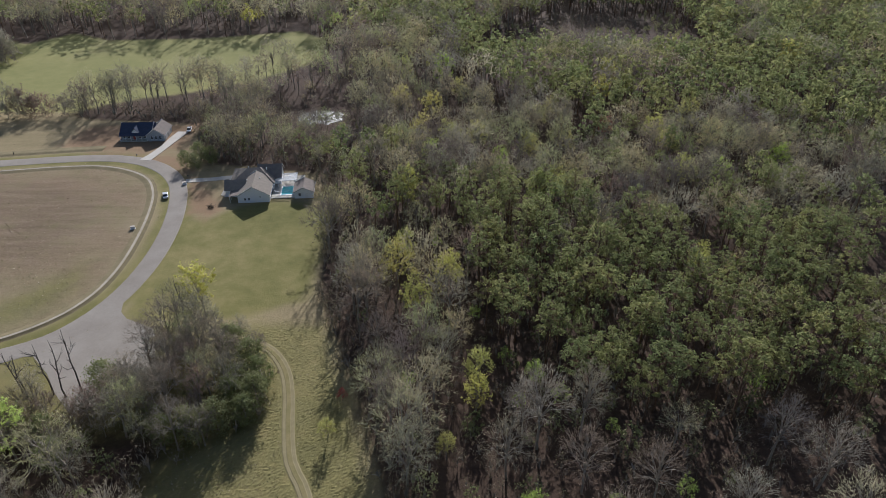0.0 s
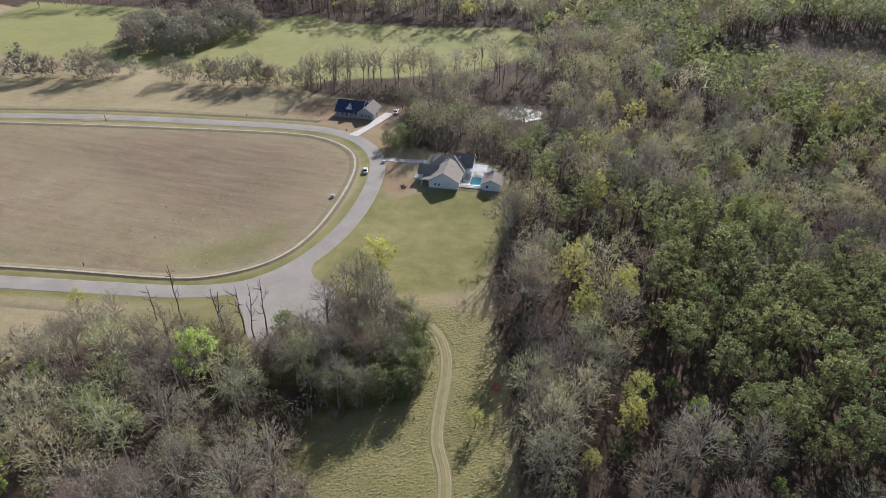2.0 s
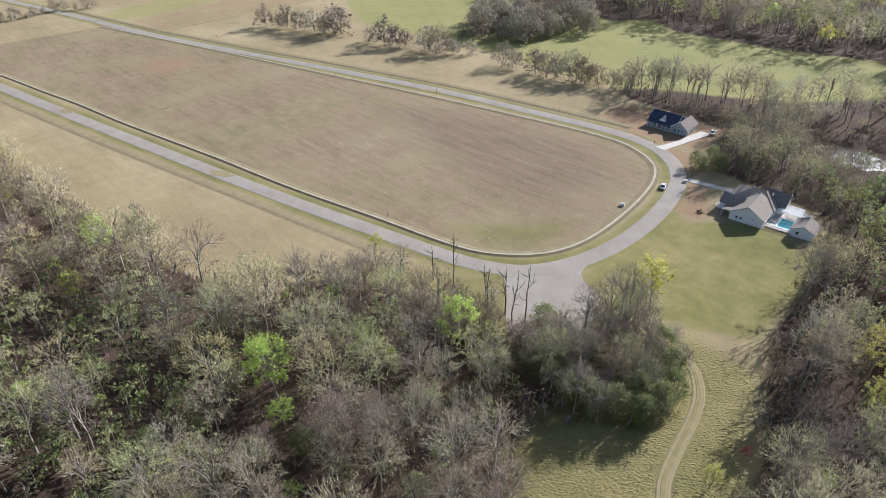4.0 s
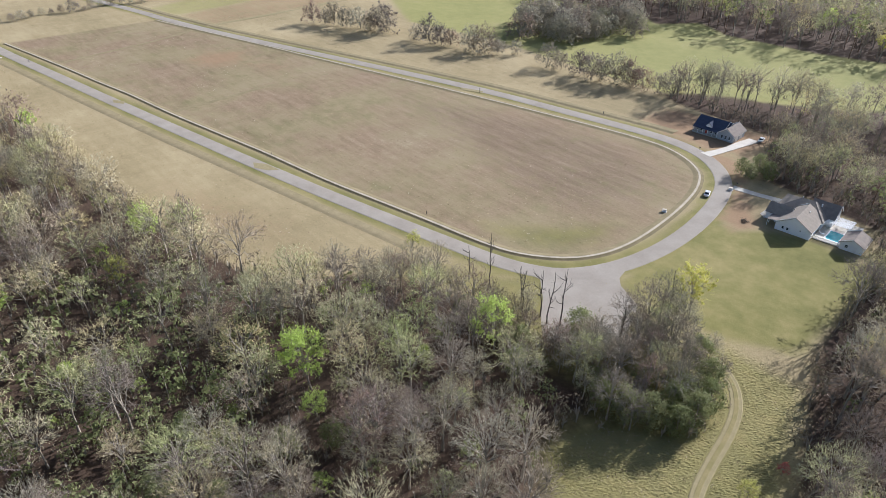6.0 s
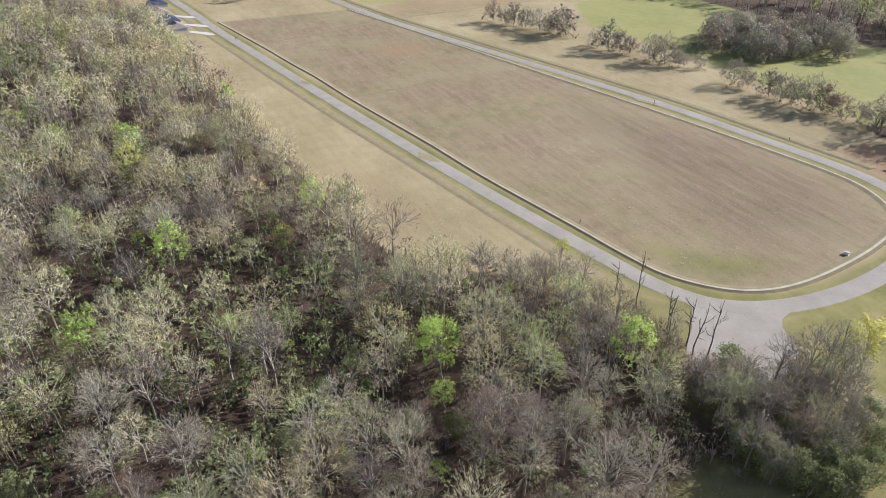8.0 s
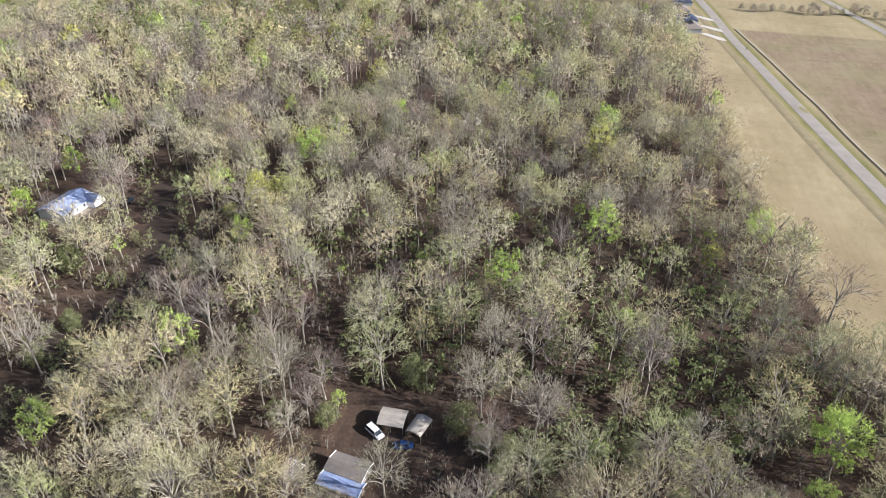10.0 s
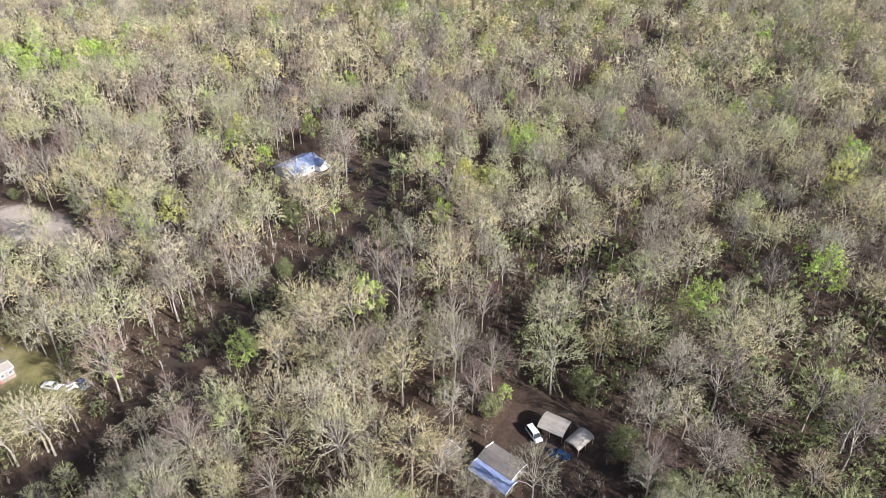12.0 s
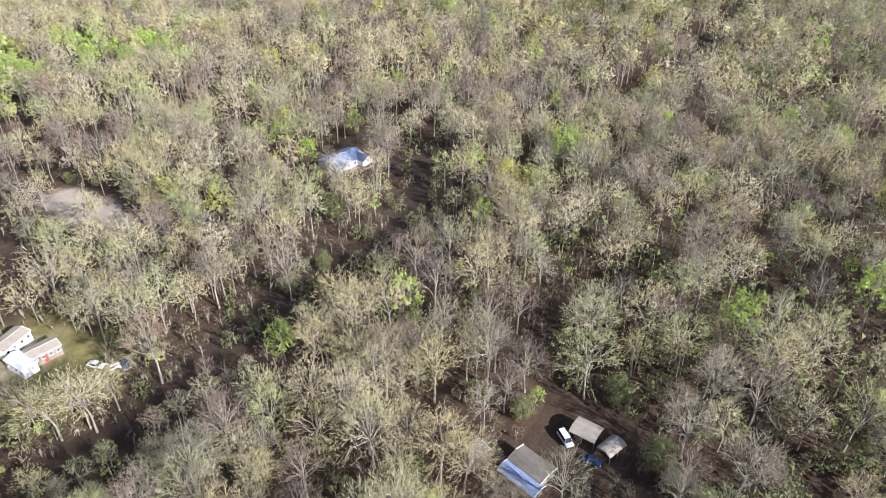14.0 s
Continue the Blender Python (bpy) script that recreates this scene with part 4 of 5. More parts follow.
kind[(kind == "budding") & south & (r2 > 0.60) & (r2 < 0.66)] = "evergreen"
kind[(kind == "budding") & south & (r2 > 0.66) & (r2 < 0.69)] = "spring"
kind[(kind == "budding") & south & (r2 > 0.69) & (r2 < 0.725)] = "yellow"
low = np.any([inside(p, gx, gy) for p in LOW[:3] + LOW[4:]], 0)
stunted = np.where((reach(CREEK, gx, gy) < 24) & (gy > -120 + 0.06 * gx), 0.55, 1.0)     # lower on the north bank
behind = inside([(-88, 308), (-36, 308), (-38, 346), (-98, 346)], gx, gy)     # low growth on the pond's far shore
stunted = np.where(inside(LOW[3], gx, gy), 0.62, stunted)
stunted = np.where(behind, np.clip((gy - 314) / 38, 0.14, 0.8), stunted)
low &= ~behind
before_cut = inside([(20, 380), (150, 380), (165, 500), (40, 460)], gx, gy)
stunted = np.where(before_cut, np.clip((430 - gy) / 60, 0.3, 0.9), stunted)
stunted = np.where(inside([(-185, 300), (-112, 286), (-78, 320), (-50, 375), (-60, 410), (-95, 400), (-140, 360)], gx, gy), 0.82, stunted)     # thin strip before the green field
for k in ("bare", "budding", "pine", "spring", "yellow", "evergreen"):
    order = np.flatnonzero(kind == k)
    order = order[np.argsort(np.abs(dist[order] - 60))]
    own = set(order[:{"bare": 250, "budding": 250, "pine": 240}.get(k, 60)].tolist())
    for t in order:
        v, turn, size = int(rng.integers(0, VARIETY)), rng.random() * 6.28, rng.uniform(0.72, 1.2) * (1.18 if dist[t] > 320 and k != "pine" else 1.0) * (0.45 if low[t] else stunted[t])
        if t in own and dist[t] > 60:
            lod = 0 if dist[t] < 128 else 1
            tree(k, v, lod, gx[t], gy[t], math.degrees(turn), size)
        else:
            REST.setdefault(k, []).append((gx[t], gy[t], v, turn, size))


def by_range(d):
    return np.where(d < 60, 3, np.where(d < 160, 1, np.where(d < 320, 2, 3)))


for k, name, label in (("bare", "bare_woods", "leafless grey-brown hardwood forest"), ("budding", "budding_woods", "tan and olive hardwood forest coming into bud"),
                       ("pine", "pine_woods", "dense dark green pine forest"), ("spring", "leafing_woods", "scattered lime-green trees in fresh leaf"),
                       ("yellow", "flowering_woods", "scattered yellow-green trees"), ("evergreen", "evergreen_woods", "dark green evergreens under the hardwoods")):
    if REST.get(k):
        woods(name, label, REST[k], k, by_range)
# understorey, thicker along the wood edges and the creek
ux, uy = scatter(-520, 200, -330, 330, 4.6)
aim = np.degrees(np.arctan2(-ux, uy)) % 360
far = np.hypot(ux, uy)
edge = reach(OPEN_NORTH, ux, uy, True)
brook = np.minimum(reach(CREEK, ux, uy), reach(CREEK_FAR, ux, uy))
ok = ((aim < 178) | (aim > 318)) & (far > 60) & ~inside(OPEN_NORTH, ux, uy) & (far < 420) & (np.hypot((ux + 58) / 14, (uy - 304) / 12) > 1.1)
for p in CLEAR:
    ok &= ~inside(p, ux, uy)
home = inside([(-125, 262), (-20, 225), (-10, 330), (-95, 350), (-150, 318)], ux, uy) & (rng.random(len(ux)) < 0.6)
ok &= home | (edge < 7) | (rng.random(len(ux)) < np.where(far < 215, 0.75, 0.12)) & (far < 330)
ok &= brook > 2.5
brush = np.column_stack([ux, uy, rng.integers(0, VARIETY, len(ux)), rng.random(len(ux)) * 6.28, rng.uniform(0.5, 1.1, len(ux)) + 0.35 * (edge < 7)])
cutx, cuty = scatter(55, 145, 440, 505, 4.5)
in_cut = inside(CLEARCUT, cutx, cuty)
cut = np.column_stack([cutx, cuty, rng.integers(0, VARIETY, len(cutx)), rng.random(len(cutx)) * 6.28, rng.uniform(0.5, 0.8, len(cutx))])[in_cut]
woods("undergrowth", "thin brown brush under the trees", np.concatenate([brush[ok], cut]), "scrub", lambda d: np.full(d.shape, 3))
vx, vy = scatter(-360, 150, -280, 300, 10.0)
aim, far = np.degrees(np.arctan2(-vx, vy)) % 360, np.hypot(vx, vy)
ok = ((aim < 178) | (aim > 318)) & (far > 65) & (far < 300) & wooded(vx, vy) & (rng.random(len(vx)) < 0.6 + 0.4 * inside(SHADE, vx, vy))
woods("evergreen_understorey", "dark green evergreens under bare trees", np.column_stack([vx, vy, rng.integers(0, VARIETY, len(vx)), rng.random(len(vx)) * 6.28, rng.uniform(0.4, 0.95, len(vx)) + 0.35 * inside(SHADE, vx, vy)])[ok],
      "evergreen", lambda d: np.where(d < 150, 2, 3))
lx, ly = scatter(-300, 100, -240, 280, 21.0)
aim, far = np.degrees(np.arctan2(-lx, ly)) % 360, np.hypot(lx, ly)
ok = ((aim < 178) | (aim > 318)) & (far > 75) & (far < 260) & wooded(lx, ly) & (rng.random(len(lx)) < 0.6)
woods("leafing_understorey", "fresh green shrubs under bare trees", np.column_stack([lx, ly, rng.integers(0, VARIETY, len(lx)), rng.random(len(lx)) * 6.28, rng.uniform(0.25, 0.55, len(lx))])[ok],
      "spring", lambda d: np.where(d < 170, 2, 3))
wx, wy = scatter(-500, -10, -180, -95, 5.5)
b2 = np.minimum(reach(CREEK, wx, wy), reach(CREEK_FAR, wx, wy))
ok = (b2 < 10) & (b2 > 2.0) & (rng.random(len(wx)) < np.where(wx < -75, 0.75, 0.12))
for p in CLEAR:
    ok &= ~inside(p, wx, wy)
woods("creek_thicket", "dark low evergreen thicket along a creek", np.column_stack([wx, wy, rng.integers(0, VARIETY, len(wx)), rng.random(len(wx)) * 6.28, rng.uniform(0.35, 0.7, len(wx))])[ok],
      "evergreen", lambda d: np.where(d < 220, 2, 3))

# ---- rough grass and weeds in the open ----


def tufts(name, label, x, y, high, blades=4):
    n = len(x)
    at = np.repeat(np.column_stack([x, y, np.full(n, -0.1)]), blades, 0)
    h = np.repeat(high, blades) * rng.uniform(0.6, 1.2, n * blades)
    at[:, :2] += rng.normal(0, 0.35, (n * blades, 2)) * h[:, None]
    s = Shape()
    way = unit(np.column_stack([rng.normal(0, 1.3, (n * blades, 2)), np.ones(n * blades)]))
    s.slivers(at, way, h * 2.0, 0.3, rng, np.tile((0.0, 0.0, 1.5), (n * blades, 1)))
    v, f, m = s.arrays(1)
    ob = new(name, mesh_from(name, v, f, [WEED], None, tint=np.repeat(rng.random(n), blades * 3)))
    return tagged(ob, label, "weeds", kind="stuff")


fx, fy = rng.uniform(-480, -100, 60000), rng.uniform(40, 300, 60000)
n1 = np.array([noise.noise((a * 0.03, b * 0.03, 4.0)) for a, b in zip(fx, fy)])
ok = inside(OPEN_NORTH, fx, fy) & (reach(road_line[::2], fx, fy) > 5) & (reach(STRIP, fx, fy) > 3) & (rng.random(60000) < 0.3 + 1.3 * n1)
ok &= ~((fx > -165) & (fy > 255))
tufts("field_weeds", "dry brown weed clumps in a fallow field", fx[ok], fy[ok], 0.05 + 0.3 * rng.random(ok.sum()) ** 3, 2)
qx, qy = rng.uniform(-110, -10, 26000), rng.uniform(56, 150, 26000)
ok = inside(ROUGH, qx, qy) & inside(OPEN_NORTH, qx, qy) & (reach(TRAIL, qx, qy) > 1.8) & (reach([(-100, 125), (-84, 140)], qx, qy) > 12)
tufts("rough_grass", "brown tussocks of rough grass beside the track", qx[ok], qy[ok], rng.uniform(0.06, 0.2, ok.sum()), 2)


# ---- things built by hand ----
SIDING = surface("white_siding", [(0.2, (0.78, 0.79, 0.80)), (0.8, (0.86, 0.87, 0.88))], 0.4, 0.6)
GREY_SIDING = surface("grey_siding", [(0.2, (0.30, 0.33, 0.36)), (0.8, (0.40, 0.43, 0.46))], 0.4, 0.6)
TAN_SHINGLE = surface("tan_shingles", [(0.25, (0.20, 0.17, 0.14)), (0.75, (0.33, 0.29, 0.24))], 0.8, 0.9, 0, 0.3, 12)
NAVY_SHINGLE = surface("navy_shingles", [(0.25, (0.035, 0.045, 0.075)), (0.75, (0.075, 0.09, 0.13))], 0.8, 0.85, 0, 0.3, 12)
GREY_SHINGLE = surface("grey_shingles", [(0.25, (0.15, 0.13, 0.115)), (0.75, (0.28, 0.24, 0.205))], 0.8, 0.9, 0, 0.3, 12)
TIN = surface("weathered_tin", [(0.25, (0.28, 0.24, 0.19)), (0.5, (0.44, 0.385, 0.31)), (0.8, (0.58, 0.53, 0.45))], 0.5, 0.55, 0.2)
BLUE_TIN = surface("pale_blue_metal", [(0.25, (0.20, 0.26, 0.44)), (0.6, (0.32, 0.39, 0.58)), (0.85, (0.52, 0.57, 0.70))], 0.35, 0.6, 0.1)
WHITE_PAINT = surface("white_paint", [(0.2, (0.74, 0.74, 0.73)), (0.8, (0.86, 0.86, 0.85))], 1.5, 0.4)
TRIM = surface("white_trim", [(0.2, (0.74, 0.74, 0.73)), (0.8, (0.84, 0.84, 0.83))], 1.0, 0.5)
DARK_GLASS = surface("window_glass", [(0.2, (0.02, 0.025, 0.03)), (0.8, (0.05, 0.06, 0.07))], 0.5, 0.1)
TYRE = surface("tyre_rubber", [(0.2, (0.015, 0.015, 0.015)), (0.8, (0.03, 0.03, 0.03))], 3, 0.9)
RIM = surface("rim_metal", [(0.2, (0.4, 0.4, 0.42)), (0.8, (0.6, 0.6, 0.62))], 3, 0.35, 0.8)
SILVER = surface("silver_paint", [(0.2, (0.55, 0.57, 0.60)), (0.8, (0.70, 0.72, 0.74))], 0.5, 0.3, 0.3)
BLUE_PAINT = surface("blue_paint", [(0.2, (0.02, 0.045, 0.12)), (0.8, (0.03, 0.065, 0.16))], 0.5, 0.3)
BLACK_PAINT = surface("black_paint", [(0.2, (0.01, 0.01, 0.012)), (0.8, (0.03, 0.03, 0.033))], 0.5, 0.4)
RED_PAINT = surface("dull_red_paint", [(0.2, (0.30, 0.05, 0.04)), (0.8, (0.42, 0.09, 0.07))], 0.8, 0.5)
OLD_WOOD = surface("grey_boards", [(0.2, (0.16, 0.12, 0.09)), (0.8, (0.36, 0.30, 0.24))], 1.2, 0.85)


def part(name, bm, mat, parent=None, label=""):
    bmesh.ops.recalc_face_normals(bm, faces=bm.faces)
    me = bpy.data.meshes.new(name)
    bm.to_mesh(me)
    bm.free()
    me.materials.append(mat)
    ob = new(name, me)
    ob.parent = parent
    return tagged(ob, label)


def box(x0, x1, y0, y1, z0, z1, round_by=0.0):
    bm = bmesh.new()
    bmesh.ops.create_cube(bm, size=1, matrix=Matrix.Translation(((x0 + x1) / 2, (y0 + y1) / 2, (z0 + z1) / 2)) @ Matrix.Diagonal((x1 - x0, y1 - y0, z1 - z0, 1)))
    if round_by:
        bmesh.ops.bevel(bm, geom=bm.edges, offset=round_by, segments=2, affect="EDGES", profile=0.6)
    return bm


def sheet(points, thick):
    """A flat plate of some thickness, its top face through the points."""
    bm = bmesh.new()
    f = bm.faces.new([bm.verts.new(p) for p in points])
    f.normal_update()
    n = f.normal if f.normal.z > 0 else -f.normal
    r = bmesh.ops.extrude_face_region(bm, geom=[f])["geom"]
    bmesh.ops.translate(bm, vec=-n * thick, verts=[e for e in r if isinstance(e, bmesh.types.BMVert)])
    return bm


def rod(a, b, r, sides=8):
    a, b = Vector(a), Vector(b)
    bm = bmesh.new()
    m = Matrix.Translation((a + b) / 2) @ (b - a).to_track_quat("Z", "Y").to_matrix().to_4x4()
    bmesh.ops.create_cone(bm, cap_ends=True, segments=sides, radius1=r, radius2=r, depth=(b - a).length, matrix=m)
    return bm


def thing(name, x, y, turn=0.0, z=0.0, label="", category="", group=""):
    ob = tagged(new(name), label, category, group)
    ob.matrix_basis = pose(x, y, z, 0, 0, turn)
    return ob


def gable_wall(x0, x1, y0, y1, z0, eave, ridge, axis):
    """A block with a gable at both ends; the ridge runs along the axis."""
    bm = bmesh.new()
    if axis == "y":
        c = [(x0, z0), (x1, z0), (x1, eave), ((x0 + x1) / 2, ridge), (x0, eave)]
        rings = [[bm.verts.new((u, y, w)) for u, w in c] for y in (y0, y1)]
    else:
        c = [(y0, z0), (y1, z0), (y1, eave), ((y0 + y1) / 2, ridge), (y0, eave)]
        rings = [[bm.verts.new((x, u, w)) for u, w in c] for x in (x0, x1)]
    bm.faces.new(rings[0])
    bm.faces.new(rings[1][::-1])
    for k in range(5):
        bm.faces.new([rings[0][k], rings[1][k], rings[1][(k + 1) % 5], rings[0][(k + 1) % 5]])
    return bm


def block(house, x0, x1, y0, y1, eave, ridge, axis, wall, roof, hips=(0, 0), over=0.45, z0=-0.2):
    """Walls and roof of one wing. hips: how far the ridge stops short of each end."""
    a0, a1, b0, b1 = (y0, y1, x0, x1) if axis == "y" else (x0, x1, y0, y1)
    drop = (ridge - eave) / ((b1 - b0) / 2) * over
    mid, low = (b0 + b1) / 2, eave - drop

    def at(a, b, z):
        return (b, a, z) if axis == "y" else (a, b, z)

    if any(hips):
        part("wall", box(x0, x1, y0, y1, z0, eave), wall, house)
    else:
        part("wall", gable_wall(x0, x1, y0, y1, z0, eave, ridge - 0.1, axis), wall, house)
    e0, e1 = a0 - over, a1 + over
    r0, r1 = (e0 + hips[0] + (over if hips[0] else 0)), (e1 - hips[1] - (over if hips[1] else 0))
    for b, sign in ((b0 - over, -1), (b1 + over, 1)):
        part("roof_slope", sheet([at(e0, b, low + 0.16), at(e1, b, low + 0.16), at(r1, mid, ridge + 0.16), at(r0, mid, ridge + 0.16)], 0.14), roof, house)
        part("gutter", box(*((b - 0.06, b + 0.06, e0, e1) if axis == "y" else (e0, e1, b - 0.06, b + 0.06)), low - 0.05, low + 0.07), TRIM, house)
    for e, r, h in ((e0, r0, hips[0]), (e1, r1, hips[1])):
        if h:
            part("roof_slope", sheet([at(e, b0 - over, low + 0.16), at(e, b1 + over, low + 0.16), at(r, mid, ridge + 0.16)], 0.14), roof, house)
        else:
            for b in (b0 - over, b1 + over):
                part("bargeboard", sheet([at(e, b, low + 0.17), at(e, mid, ridge + 0.17), at(e + 0.08, mid, ridge + 0.17), at(e + 0.08, b, low + 0.17)], 0.24), TRIM, house)


def window(house, side, u, z, w, h, plane, mat=None):
    """A window with frame, pane and sill on a wall. side: x or y and the way that it faces."""
    s = -1 if side[0] == "-" else 1
    if side[1] == "y":
        fr = box(u - w / 2, u + w / 2, *sorted((plane, plane + s * 0.06)), z, z + h)
        pa = box(u - w / 2 + 0.08, u + w / 2 - 0.08, *sorted((plane, plane + s * 0.075)), z + 0.08, z + h - 0.08)
        si = box(u - w / 2 - 0.08, u + w / 2 + 0.08, *sorted((plane, plane + s * 0.14)), z - 0.08, z)
        mu = box(u - w / 2 + 0.08, u + w / 2 - 0.08, *sorted((plane, plane + s * 0.09)), z + h / 2 - 0.03, z + h / 2 + 0.03)
    else:
        fr = box(*sorted((plane, plane + s * 0.06)), u - w / 2, u + w / 2, z, z + h)
        pa = box(*sorted((plane, plane + s * 0.075)), u - w / 2 + 0.08, u + w / 2 - 0.08, z + 0.08, z + h - 0.08)
        si = box(*sorted((plane, plane + s * 0.14)), u - w / 2 - 0.08, u + w / 2 + 0.08, z - 0.08, z)
        mu = box(*sorted((plane, plane + s * 0.09)), u - w / 2 + 0.08, u + w / 2 - 0.08, z + h / 2 - 0.03, z + h / 2 + 0.03)
    win = part("window", fr, TRIM, house)
    for name, bm, m in (("pane", pa, DARK_GLASS), ("sill", si, TRIM), ("muntin", mu, TRIM)):
        part(name, bm, m, win)


def door(house, side, u, w, h, plane, mat, knob=True):
    s = -1 if side[0] == "-" else 1
    ends = sorted((plane, plane + s * 0.08))
    d = part("door", box(u - w / 2, u + w / 2, *ends, 0.05, h) if side[1] == "y" else box(*ends, u - w / 2, u + w / 2, 0.05, h), mat, house)
    rails = max(2, int(h / 0.6))
    for k in range(rails):
        z = 0.15 + (h - 0.2) * k / rails
        e2 = sorted((plane, plane + s * 0.11))
        part("panel", box(u - w / 2 + 0.1, u + w / 2 - 0.1, *e2, z, z + (h - 0.3) / rails - 0.06) if side[1] == "y" else box(*e2, u - w / 2 + 0.1, u + w / 2 - 0.1, z, z + (h - 0.3) / rails - 0.06), mat, d)


def vehicle(x, y, turn, paint, label, long=4.7, wide=1.85, tall=1.5, van=False):
    """A parked car: shell, cabin, glass, lights and four wheels; the nose is along +x."""
    car = thing("car", x, y, turn, 0.0, label, "car")
    bm = box(-long / 2, long / 2, -wide / 2, wide / 2, 0.32, 0.88, 0.12)
    part("body", bm, paint, car)
    c0, c1 = (-long * 0.47, long * 0.22) if van else (-long * 0.30, long * 0.20)
    bm = bmesh.new()
    lo = [(c0, -wide * 0.46, 0.86), (c1 + 0.45, -wide * 0.46, 0.86), (c1 + 0.45, wide * 0.46, 0.86), (c0, wide * 0.46, 0.86)]
    hi = [(c0 + (0.15 if van else 0.6), -wide * 0.38, tall), (c1 - 0.15, -wide * 0.38, tall), (c1 - 0.15, wide * 0.38, tall), (c0 + (0.15 if van else 0.6), wide * 0.38, tall)]
    a, b = [bm.verts.new(p) for p in lo], [bm.verts.new(p) for p in hi]
    bm.faces.new(a)
    bm.faces.new(b)
    for k in range(4):
        bm.faces.new([a[k], a[(k + 1) % 4], b[(k + 1) % 4], b[k]])
    bmesh.ops.bevel(bm, geom=bm.edges, offset=0.05, segments=2, affect="EDGES")
    part("cabin", bm, DARK_GLASS, car, "dark glass cabin windows")
    part("roof", box(hi[0][0] - 0.03, hi[1][0] + 0.03, -wide * 0.385, wide * 0.385, tall - 0.05, tall + 0.03, 0.03), paint, car)
    for s in (-1, 1):
        part("headlight", box(long / 2 - 0.14, long / 2 + 0.015, s * wide * 0.36 - 0.16, s * wide * 0.36 + 0.16, 0.62, 0.76, 0.02), WHITE_PAINT, car)
        part("tail_light", box(-long / 2 - 0.015, -long / 2 + 0.1, s * wide * 0.38 - 0.13, s * wide * 0.38 + 0.13, 0.64, 0.80, 0.02), RED_PAINT, car)
        part("pillar", sheet([(c1 + 0.42, s * wide * 0.455, 0.88), (c1 - 0.14, s * wide * 0.385, tall), (c1 - 0.24, s * wide * 0.385, tall), (c1 + 0.30, s * wide * 0.46, 0.88)], 0.03), paint, car)
        for u in (-0.31, 0.31):
            w = part("wheel", rod((u * long, s * (wide / 2 - 0.2), 0.33), (u * long, s * (wide / 2 + 0.01), 0.33), 0.33, 14), TYRE, car)
            part("rim", rod((u * long, s * (wide / 2), 0.33), (u * long, s * (wide / 2 + 0.02), 0.33), 0.2, 10), RIM, w)
    return car


# ---- the white house with the pool ----
h1 = thing("house", -75.8, 218.8, 6.0, 0.0, "white-sided house with tan shingle roofs and gables", "house", "houses on the lane")
block(h1, 0, 11.5, 0, 13.0, 2.9, 6.3, "y", SIDING, TAN_SHINGLE)
block(h1, -4.0, 12.0, 9.5, 23.5, 2.9, 6.2, "x", SIDING, TAN_SHINGLE, (6.0, 5.5))
block(h1, -5.2, 2.0, 5.5, 11.5, 2.9, 5.3, "x", SIDING, TAN_SHINGLE)
block(h1, 6.0, 14.4, 14.0, 23.0, 2.9, 6.6, "x", SIDING, GREY_SHINGLE)
for u in (2.6, 4.1):
    window(h1, "-y", u, 1.0, 0.8, 1.0, 0.0)
window(h1, "-y", 8.2, 1.9, 0.5, 0.6, 0.0)
for v in (7.2, 9.4):
    window(h1, "-x", v, 0.9, 1.0, 1.4, -5.2)
for v in (2.5, 6.0):
    window(h1, "+x", v, 0.9, 1.1, 1.4, 11.5)
door(h1, "-x", 13.0, 1.1, 2.1, -4.0, NAVY_SHINGLE)
for v in (15.5, 19.5):
    door(h1, "-x", v, 2.8, 2.3, -4.0, TRIM)
for v in (12.0, 14.5):
    part("porch_post", box(-5.6, -5.4, v - 0.1, v + 0.1, 0.0, 2.6), TRIM, h1)
for u, v, z in ((9.2, 16.0, 6.2), (7.5, 8.8, 5.6), (2.0, 18.5, 5.7)):
    part("roof_vent", rod((u, v, z - 0.7), (u, v, z + 0.35), 0.16), TRIM, h1)
# front of shade by the near gable
part("porch_roof", sheet([(-3.2, 0.6, 2.4), (0.2, 0.6, 2.9), (0.2, 5.6, 2.9), (-3.2, 5.6, 2.4)], 0.14), GREY_SHINGLE, h1)
for v in (0.8, 3.0, 5.3):
    part("porch_post", box(-3.1, -2.94, v - 0.08, v + 0.08, 0.0, 2.25), TRIM, h1)

deck = slab("pool_deck", [(-64.4, 222.4), (-53.2, 223.6), (-55.0, 241.8), (-62.0, 241.0), (-65.6, 236.5)], 0.18, [CONCRETE])
tagged(deck, "pale concrete terrace round a swimming pool", "terrace")


def ripple_water(name, shallow, rough=0.06, waves=0.25):
    m, nt, b = nodes_of(name)
    nt.links.new(ramp(nt, grain(nt, 0.6, 3.0), [(0.3, shallow), (0.7, tuple(min(1, c * 1.35) for c in shallow))]), b.inputs["Base Color"])
    still = ramp(nt, grain(nt, 0.35, 4.0, 0.6), [(0.42, (rough * 0.3,) * 3), (0.56, (rough,) * 3)])
    nt.links.new(still, b.inputs["Roughness"])
    bumped(nt, b, grain(nt, 2.2, 4.0, 0.6), waves, 0.06)
    return m


